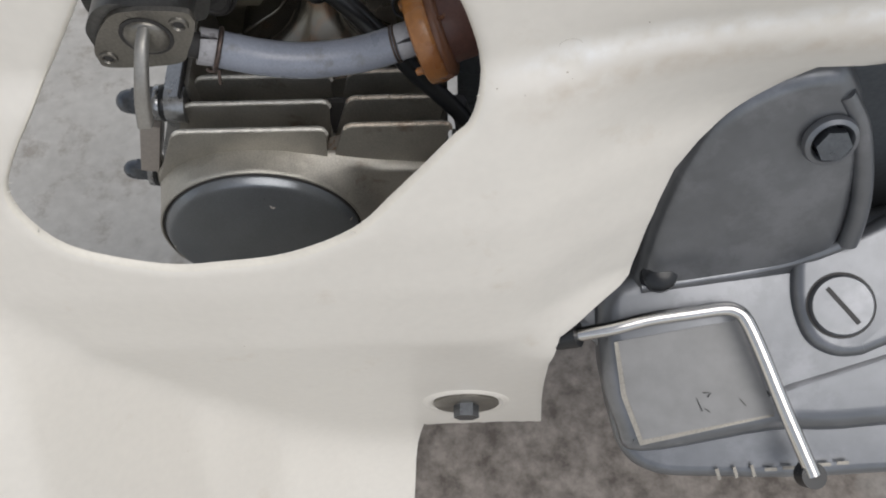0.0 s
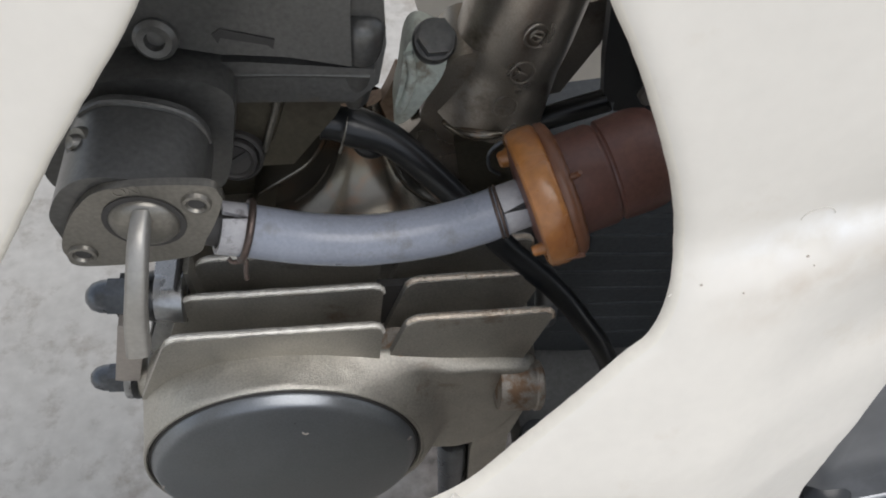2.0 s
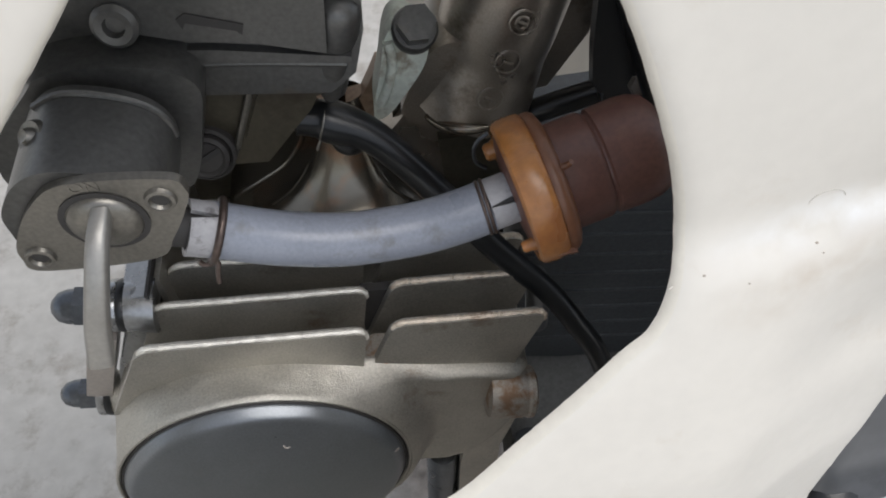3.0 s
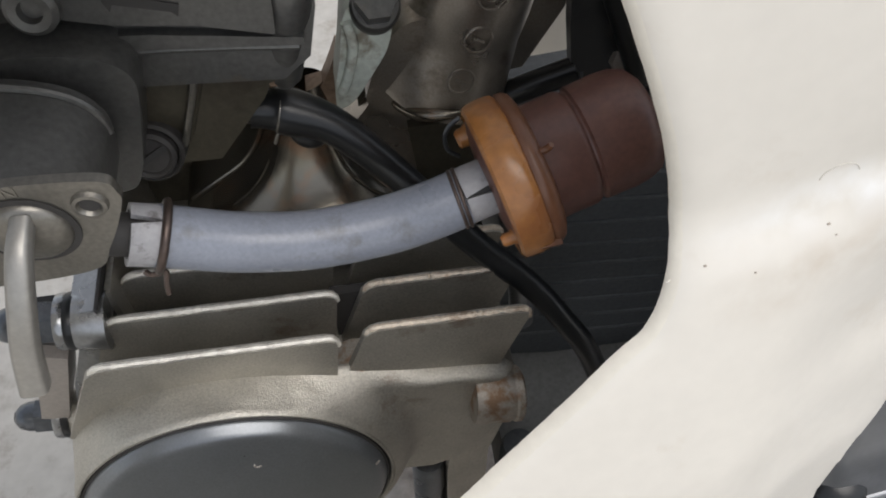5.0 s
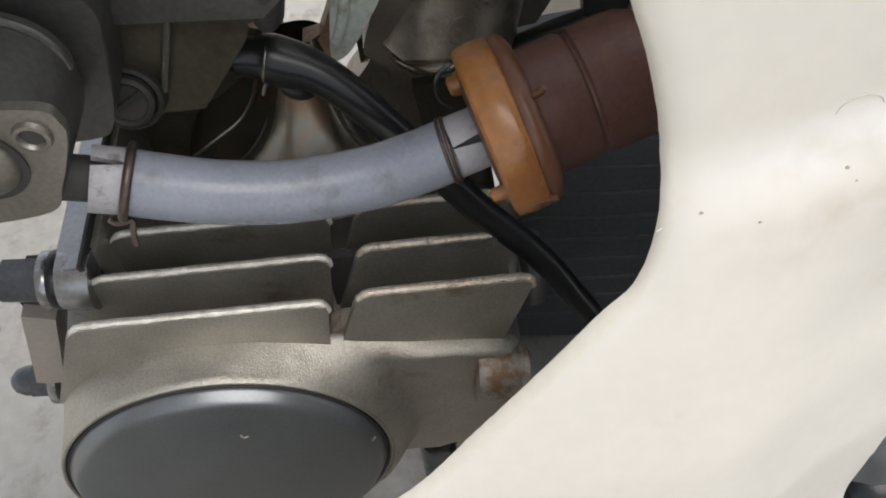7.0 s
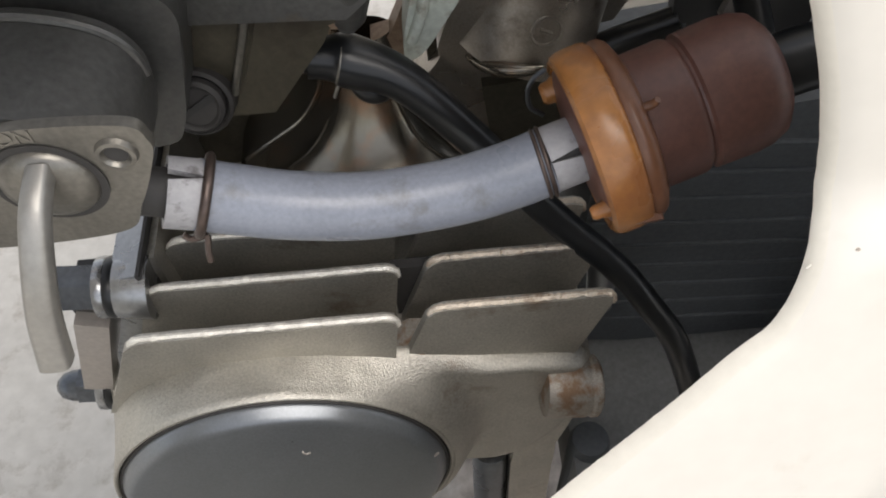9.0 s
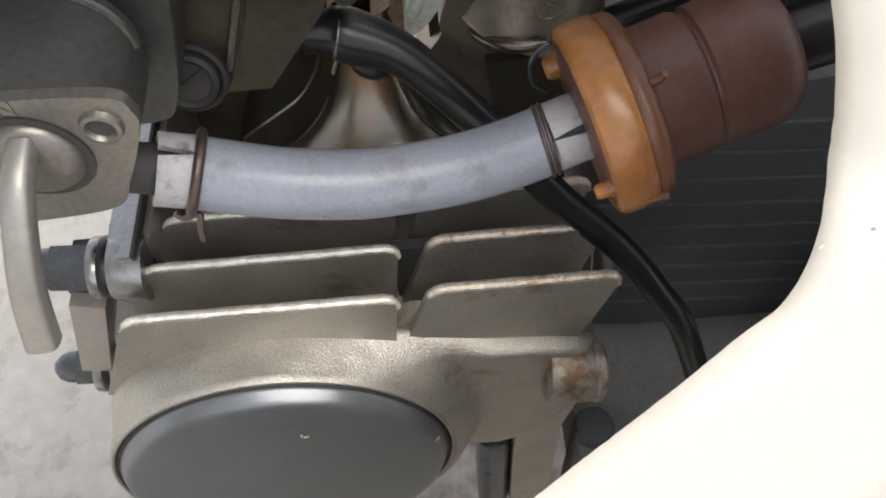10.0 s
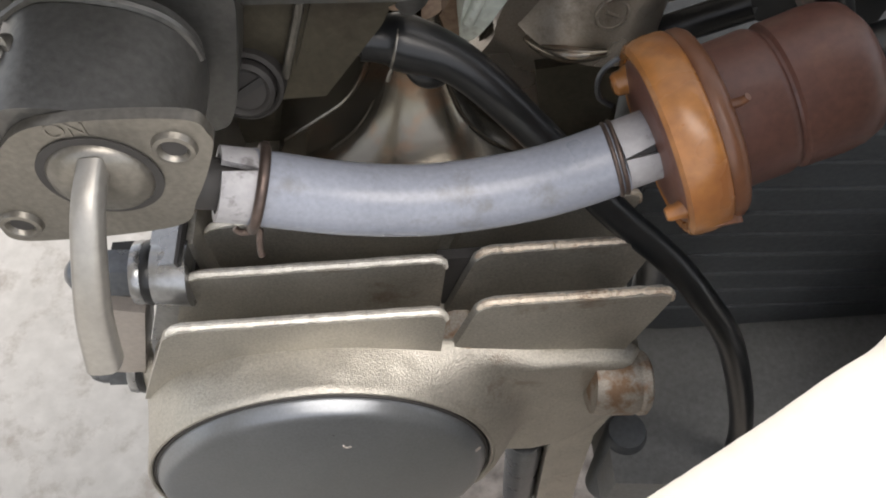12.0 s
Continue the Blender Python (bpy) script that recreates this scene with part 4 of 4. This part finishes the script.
part("inlet_face", lathe([(0, -0.0044), (0.0075, -0.0044), (0.0105, -0.0040), (0.0122, -0.0035), (0.0129, -0.0026), (0.0130, 0.0), (0, 0.0)], VO, VA, 64), BROWN, valve)
part("body", lathe([(0, 0.0050), (0.0110, 0.0050), (0.0107, 0.0062), (0.0107, 0.0122), (0.0103, 0.0131), (0.0099, 0.0135), (0.0100, 0.0139), (0.0106, 0.0143), (0.0107, 0.0200), (0.0104, 0.0226), (0.0095, 0.0248), (0.0076, 0.0262), (0, 0.0266)], VO, VA, 64), BROWN, valve)
part("outlet", tube([VM @ Vector((0, 0, 0.0255)), VM @ Vector((0, -0.001, 0.034)), VM @ Vector((0, -0.006, 0.046)), VM @ Vector((0, -0.020, 0.058))], 0.0050, 20), BLACK, valve, "black rubber outlet hose")
for px, py, pz, rr in ((-0.0078, 0.1714, 0.3804, 0.0019), (-0.0030, 0.1512, 0.3758, 0.0012)):
    part("screw_lug", lathe([(0, -0.0012), (rr * 0.7, -0.0012), (rr * 0.95, -0.0007), (rr, 0.0004), (rr * 1.2, 0.0010), (rr * 1.5, 0.0034), (0, 0.0036)], (px, py, pz), VA, 20), ORANGE, valve, "small orange screw lug")
part("lock_tab", prism([(v.x, v.y) for v in spline([(-0.0022, -0.0008, 0), (0.0024, -0.0011, 0), (0.0028, 0.0003, 0), (0.0004, 0.0008, 0), (-0.0020, 0.0006, 0)], 4, True)], frame_of((0.0034, 0.1502, 0.3752), (0.1, -0.75, -0.35)), 0.0012, 0.0004, 2), AMBER, valve, "chipped amber locking tab")
part("screw_wire", tube([(-0.0082, 0.1728, 0.3842), (-0.0101, 0.1724, 0.3826), (-0.0109, 0.1722, 0.3800), (-0.0103, 0.1720, 0.3768), (-0.0082, 0.1716, 0.3752)], 0.00042, 8), NUT, valve, "dark bent wire end")
c = Vector((0.0026, 0.1576, 0.3902))
part("spike", tube([c - VA * 0.0012, c, c + VA * 0.0012 + Vector((0.0, -0.0004, 0.0005)), c + VA * 0.0017 + Vector((0.0, -0.0007, 0.0014))], lambda u: 0.0008 - 0.0003 * u, 10), AMBER, valve)

# ---- overflow hose ----
drain = thing("overflow_hose", (-0.02, 0.18, 0.33), "black rubber overflow hose with a thin wire clip", "hose")
part("tube", tube([(-0.0464, 0.1880, 0.3770), (-0.0432, 0.1880, 0.3764), (-0.0395, 0.1878, 0.3754), (-0.0300, 0.1852, 0.3716), (-0.0172, 0.1790, 0.3594), (-0.0045, 0.1720, 0.3460), (0.0070, 0.1655, 0.3368), (0.0140, 0.1605, 0.3290), (0.0225, 0.1560, 0.3140), (0.0335, 0.1515, 0.2760), (0.0390, 0.1500, 0.2350)], lambda u: 0.0037 + 0.0010 * math.exp(-((u - 0.20) / 0.07) ** 2) - 0.0009 * min(1.0, max(0.0, (u - 0.25) / 0.4)), 28, 10), BLACK, drain)
lump = tube([(-0.0392, 0.1868, 0.3716), (-0.0372, 0.1862, 0.3700), (-0.0348, 0.1860, 0.3696), (-0.0330, 0.1860, 0.3706)], lambda u: 0.0012 + 0.0012 * math.sin(math.pi * u), 14)
part("lump", lump, BLACK, drain, "swollen black rubber fold")
clip = part("clip", wire_ring((-0.0411, 0.1879, 0.3759), (0.98, -0.06, -0.16), 0.0041, 0.00036, []), PLATE, drain, "thin bronze wire clip")
part("tail", tube([(-0.0416, 0.1862, 0.3722), (-0.0424, 0.1858, 0.3708), (-0.0430, 0.1856, 0.3692)], 0.00034, 8), PLATE, clip)

# ---- inlet manifold ----
manifold = thing("inlet_manifold", (-0.005, 0.21, 0.36), "brownish cast inlet manifold with round casting marks", "manifold")
MP = [(-0.0072, 0.2075, 0.3650), (-0.0062, 0.2072, 0.3680), (-0.0035, 0.2070, 0.3760), (0.0000, 0.2070, 0.3890), (0.0050, 0.2100, 0.4100), (0.0120, 0.2200, 0.4400)]
part("pipe", tube(MP, lambda u: (0.0172 - 0.0040 * min(1, u * 2.2)) * min(1.0, 0.80 + 2.6 * u), 48), MANIF, manifold)
part("flange", prism([(-0.0150, 0.3505), (-0.0030, 0.3515), (0.0030, 0.3440), (0.0015, 0.3300), (-0.0084, 0.3260), (-0.0130, 0.3330)], facing(0.2120), 0.2120 - 0.2035, 0.0012, 3), BOWL, manifold, "dark insulator block")
part("neck", prism([(v.x, v.y) for v in spline([(a, b, 0) for a, b in ((-0.0300, 0.3470), (-0.0284, 0.3380), (-0.0206, 0.3320), (-0.0080, 0.3240), (0.0009, 0.3290), (0.0, 0.3500), (-0.0060, 0.3680), (-0.0191, 0.3660), (-0.0240, 0.3560))], 5, True)], facing(0.2150), 0.2150 - 0.2062, 0.0030, 4), MANIF, manifold, "brown-stained cast neck of the inlet")
for k, (x, y, z) in enumerate(((0.0012, 0.1935, 0.3935), (-0.0012, 0.1932, 0.3835), (-0.0045, 0.1930, 0.3735))):
    nrm = Vector((0.12, -1, 0.12))
    m = frame_of((x, y, z), nrm)
    mk = tube([m @ Vector((0.0028 * math.cos(a), 0.0028 * math.sin(a), 0)) for a in (2 * math.pi * i / 28 for i in range(29))], 0.00034, 8, 1, None, False, False)
    mark = part("casting_mark", mk, MANIF, manifold)
    bar = bmesh.new()
    if k == 0:
        tube([m @ Vector((0.0013 * math.cos(a), 0.0013 * math.sin(a), 0)) for a in (2 * math.pi * i / 16 for i in range(17))], 0.0004, 6, 1, bar, False, False)
    tube([m @ Vector((-0.0011, 0.0006, 0)), m @ Vector((0.0011, -0.0006, 0))], 0.0004, 6, 2, bar)
    part("bar", bar, MANIF, mark)
EARS = [(-0.0265, 0.3906), (-0.0232, 0.3932), (-0.0180, 0.3888), (-0.0186, 0.3824), (-0.0222, 0.3755), (-0.0266, 0.3687), (-0.0300, 0.3672), (-0.0298, 0.3730), (-0.0284, 0.3800)]
ear = part("bolt_boss", prism([(v.x, v.y) for v in spline([(a, b, 0) for a, b in EARS], 4, True)], facing(0.2040), 0.2040 - 0.1955, 0.0022, 4), CHALK, manifold, "pale oxidised bolt boss")
part("rib", tube([(-0.0262, 0.1952, 0.3895), (-0.0254, 0.1950, 0.3840), (-0.0268, 0.1950, 0.3770), (-0.0286, 0.1952, 0.3720)], 0.0011, 10), CHALK, ear)
part("washer", lathe([(0, -0.004), (0.0046, -0.004), (0.0048, 0.0), (0.0043, 0.0008), (0, 0.0008)], (-0.0205, 0.1945, 0.3930), (0.05, -0.75, 0.9), 28), CARB, ear)
part("bolt", prism(hexagon(0.0039), frame_of((-0.0205, 0.1945, 0.3930), (0.05, -0.75, 0.9)), 0.0060, 0.0009), CARB, ear, "dark hexagon bolt")
part("foot", prism([(v.x, v.y) for v in spline([(a, b, 0) for a, b in ((-0.0236, 0.3690), (-0.0160, 0.3850), (-0.0040, 0.3830), (-0.0030, 0.3640), (-0.0090, 0.3598), (-0.0160, 0.3605), (-0.0220, 0.3640))], 5, True)], facing(0.2150), 0.2150 - 0.1975, 0.0045, 5), MANIF, manifold)
# Crescent highlight at the foot is shaped as an added glossy lip.
part("lip", tube([(-0.0055 + 0.0150 * math.cos(radians(a)), 0.2052 + 0.0148 * math.sin(radians(a)), 0.3672 + 0.0022 * math.cos(radians(a))) for a in range(212, 278, 6)], lambda u: 0.0007 + 0.0009 * math.sin(math.pi * u), 10), PORT, manifold, "glossy lip added for the highlight at the manifold's foot")
part("rusty_lug", prism([(-0.0372, 0.3560), (-0.0310, 0.3560), (-0.0280, 0.3660), (-0.0264, 0.3730), (-0.0290, 0.3745), (-0.0312, 0.3690), (-0.0330, 0.3650), (-0.0368, 0.3640)], facing(0.2100), 0.005, 0.001), RUST, manifold, "rusty bracket")

# ---- black bracket and straps behind the valve ----
bracket = thing("cable_bracket", (0.03, 0.2, 0.36), "black plastic cable bracket and strap behind the valve", "bracket")
part("strap", tube([(0.0020, 0.2020, 0.3572), (0.0120, 0.2000, 0.3632), (0.0220, 0.1990, 0.3680)], 0.0030, 12), BLACK, bracket)
part("upright", prism([(0.0205, 0.3680), (0.0265, 0.3680), (0.0265, 0.4050), (0.0165, 0.4080), (0.0186, 0.3808)], facing(0.2020), 0.004, 0.0008), BLACK, bracket)
part("stay", prism([(0.0125, 0.3830), (0.0246, 0.3860), (0.0226, 0.3718), (0.0142, 0.3552), (0.0080, 0.3541)], facing(0.2170), 0.002, 0.0004, 2), MANIF, bracket, "brown-stained metal stay")
part("nut", prism(hexagon(0.0023), frame_of((0.0304, 0.1975, 0.3704), (0, -1, 0.7)), 0.0030, 0.0004), LUG, bracket, "pale hexagon nut")
part("plate", prism([(0.0245, 0.3620), (0.0480, 0.3560), (0.0560, 0.4100), (0.0180, 0.4180), (0.0200, 0.4000), (0.0240, 0.3850)], facing(0.2050), 0.004, 0.001), BLACK, bracket)
part("cable", tube([(0.0150, 0.1960, 0.4200), (0.0220, 0.1950, 0.4000), (0.0300, 0.1930, 0.3800), (0.0380, 0.1900, 0.3600)], 0.0030, 14), BLACK, bracket)

# ---- crankcase ----
case = thing("crankcase", (0.12, 0.15, 0.1), "silver painted crankcase with a slotted inspection plug", "crankcase")
SN = Vector((-0.15, -0.45, 1.0))
SM = frame_of((0.08, 0.118, 0.285), SN)
SI = SM.inverted()


def on_slope(x, y, off=0.0):
    return Vector((x, y, 0.285 + 0.45 * (y - 0.118) + 0.15 * (x - 0.08) + off))


def slope_pillow(pts, off, depth, round_):
    loc = [SI @ on_slope(x, y) for x, y in pts]
    loc = spline([(v.x, v.y, 0) for v in loc], 5, True)
    return pillow([(v.x, v.y) for v in loc], SM @ Matrix.Translation((0, 0, off - depth)), depth, round_)


def slope_slab(pts, off, depth, bevel, seg=3, taper=1.0):
    loc = [SI @ on_slope(x, y) for x, y in pts]
    return prism([(v.x, v.y) for v in loc], SM @ Matrix.Translation((0, 0, off - depth)), depth, bevel, seg, None, taper)


part("body", slope_pillow([(0.0640, 0.1260), (0.1226, 0.1290), (0.1700, 0.1420), (0.2800, 0.1500), (0.2800, 0.0800), (0.1560, 0.0690), (0.1200, 0.0690), (0.0730, 0.0640), (0.0640, 0.0740), (0.0590, 0.0960)], 0.0, 0.060, 0.0090), CASE, case)
part("skirt", slope_pillow([(0.0640, 0.1200), (0.2800, 0.1300), (0.2800, 0.0600), (0.1560, 0.0520), (0.1000, 0.0530), (0.0760, 0.0560), (0.0640, 0.0680), (0.0610, 0.0960)], -0.0100, 0.070, 0.0050), CASE, case)
part("panel_border", slope_slab([(0.0640, 0.1028), (0.1078, 0.1073), (0.1193, 0.0752), (0.0724, 0.0676), (0.0662, 0.0842)], 0.0003, 0.004, 0.0012, 3), PLATE, case, "pale worn edge round the bare panel")
part("panel", slope_slab([(0.0655, 0.1030), (0.1080, 0.1075), (0.1195, 0.0760), (0.0735, 0.0695), (0.0680, 0.0850)], 0.0005, 0.004, 0.0012, 3), WORN, case, "bare unpainted panel with scratches")
part("pad", slope_pillow([(0.1290, 0.1290), (0.1457, 0.1330), (0.1800, 0.1420), (0.2000, 0.1100), (0.1560, 0.0960), (0.1480, 0.0935), (0.1390, 0.0940), (0.1310, 0.0990), (0.1270, 0.1080), (0.1260, 0.1190)], 0.0045, 0.012, 0.0042), CASE, case)
pc = on_slope(0.1408, 0.1085, 0.0046)
plug = part("inspection_plug", lathe([(0, 0.0030), (0.0100, 0.0028), (0.0107, 0.0018), (0.0109, -0.002), (0, -0.002)], pc, SN, 64), CASE, case, "round slotted inspection plug")
part("groove", lathe([(0.0108, 0.0002), (0.0117, 0.0002), (0.0117, 0.0005), (0.0108, 0.0005)], pc, SN, 64), MARK, plug)
part("slot", prism([(-0.0080, -0.0008), (0.0080, -0.0008), (0.0080, 0.0008), (-0.0080, 0.0008)], frame_of(pc, SN) @ pose(0, 0, 0.0028, 0, 0, 146), 0.0004), MARK, plug, "dark slot across the plug")
NECK = ((0.0726, 0.2600), (0.0726, 0.2808), (0.0726, 0.2992), (0.0758, 0.3243), (0.0825, 0.3461), (0.0923, 0.3575), (0.1048, 0.3638), (0.1154, 0.3656), (0.1225, 0.3620), (0.1306, 0.3489), (0.1374, 0.3250), (0.1409, 0.3001), (0.1391, 0.2808), (0.1391, 0.2600))
part("neck", pillow([(v.x, v.y) for v in spline([(px, pz, 0) for px, pz in NECK], 4, True)],
                    Matrix.Translation((0, 0.1225 - 0.34 * 0.286, 0)) @ Matrix(((1, 0, 0, 0), (0, 0.34, -1, 0.030), (0, 1, 0.34, 0), (0, 0, 0, 1))), 0.030, 0.0070, 8), CASE, case)
part("rim", tube([(0.1425, 0.1276, 0.3060), (0.1415, 0.1310, 0.3170), (0.1392, 0.1350, 0.3290), (0.1350, 0.1400, 0.3420), (0.1290, 0.1442, 0.3550), (0.1215, 0.1478, 0.3650)], lambda u: 0.0036 - 0.0008 * u, 14), CASE, case, "worn raised rim")
part("fillet", tube([(0.0740, 0.1202, 0.2862), (0.0900, 0.1212, 0.2890), (0.1100, 0.1228, 0.2930), (0.1240, 0.1244, 0.2966), (0.1330, 0.1254, 0.3010), (0.1425, 0.1276, 0.3060)], 0.0022, 12), CASE, case)
nb = Vector((0.1203, 0.1414, 0.3517))
part("bolt_seat", lathe([(0.0050, 0.0), (0.0078, 0.0), (0.0086, 0.0018), (0.0080, 0.0034), (0.0066, 0.0040), (0.0058, 0.0032), (0.0050, 0.0)], nb, (0, -1, 0.5), 36), CASE, case, "polished bolt seat")
part("bolt", prism(hexagon(0.0054), frame_of(nb - Vector((0, 0.0005, 0)), (0, -1, 0.5)), 0.0050, 0.0008), NUT, case, "dark grimy hexagon bolt")
part("rubber_knob", lathe([(0, 0.0050), (0.0040, 0.0046), (0.0062, 0.0030), (0.0068, 0.0), (0.0068, -0.004), (0, -0.004)], on_slope(0.0800, 0.1235, 0.0030), SN, 32), BLACK, case, "black rubber stop")
b = bmesh.new()
for k in range(8):
    p = on_slope(0.1020 + 0.0062 * k, 0.0585 + 0.0003 * k, -0.0092)
    prism([(-0.0021, -0.0006), (0.0021, -0.0006), (0.0021, 0.0006), (-0.0021, 0.0006)], frame_of(p, SN) @ pose(0, 0, 0, 0, 0, -60 + 80 * (k > 2)), 0.0006, 0.0, 1, b)
part("raised_bars", b, PLATE, case, "worn raised bars where lettering stood")
for k, (x, y, l, a) in enumerate(((0.0935, 0.0800, 0.0026, 130), (0.0958, 0.0838, 0.0011, 20), (0.0970, 0.0830, 0.0010, 70), (0.0962, 0.0780, 0.0012, 160), (0.1085, 0.0800, 0.0016, 150))):
    part("scratch", prism([(-l, -0.00015), (l, -0.0001), (l, 0.0001), (-l, 0.0002)], frame_of(on_slope(x, y, 0.0010), SN) @ pose(0, 0, 0, 0, 0, a), 0.0002), MARK, case, "dark scratch")
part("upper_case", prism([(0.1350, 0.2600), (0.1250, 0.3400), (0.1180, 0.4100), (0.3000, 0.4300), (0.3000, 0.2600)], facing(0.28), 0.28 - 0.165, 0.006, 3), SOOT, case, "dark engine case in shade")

guard = thing("wire_guard", (0.09, 0.1, 0.28), "bent chrome wire guard with a black rubber sleeve", "guard")
RP = [(0.0420, 0.1035, 0.2790), (0.0480, 0.1035, 0.2820), (0.0550, 0.1035, 0.2856), (0.0627, 0.1040, 0.2881), (0.0745, 0.1060, 0.2908), (0.0900, 0.1072, 0.2936), (0.0995, 0.1078, 0.2952), (0.1040, 0.1066, 0.2955), (0.1069, 0.1035, 0.2948), (0.1113, 0.0940, 0.2910), (0.1190, 0.0745, 0.2830), (0.1276, 0.0538, 0.2747)]
part("rod", tube(RP, 0.0026, 24, 8), CHROME, guard)
part("sleeve", tube([(0.0330, 0.1062, 0.2740), (0.0420, 0.1045, 0.2785), (0.0500, 0.1040, 0.2830)], 0.0052, 24), BLACK, guard, "black rubber sleeve")
part("collar", lathe([(0, 0), (0.0045, 0), (0.0045, 0.006), (0, 0.006)], (0.1270, 0.0550, 0.2700), (0.1, -0.3, 1), 20), BLACK, guard)
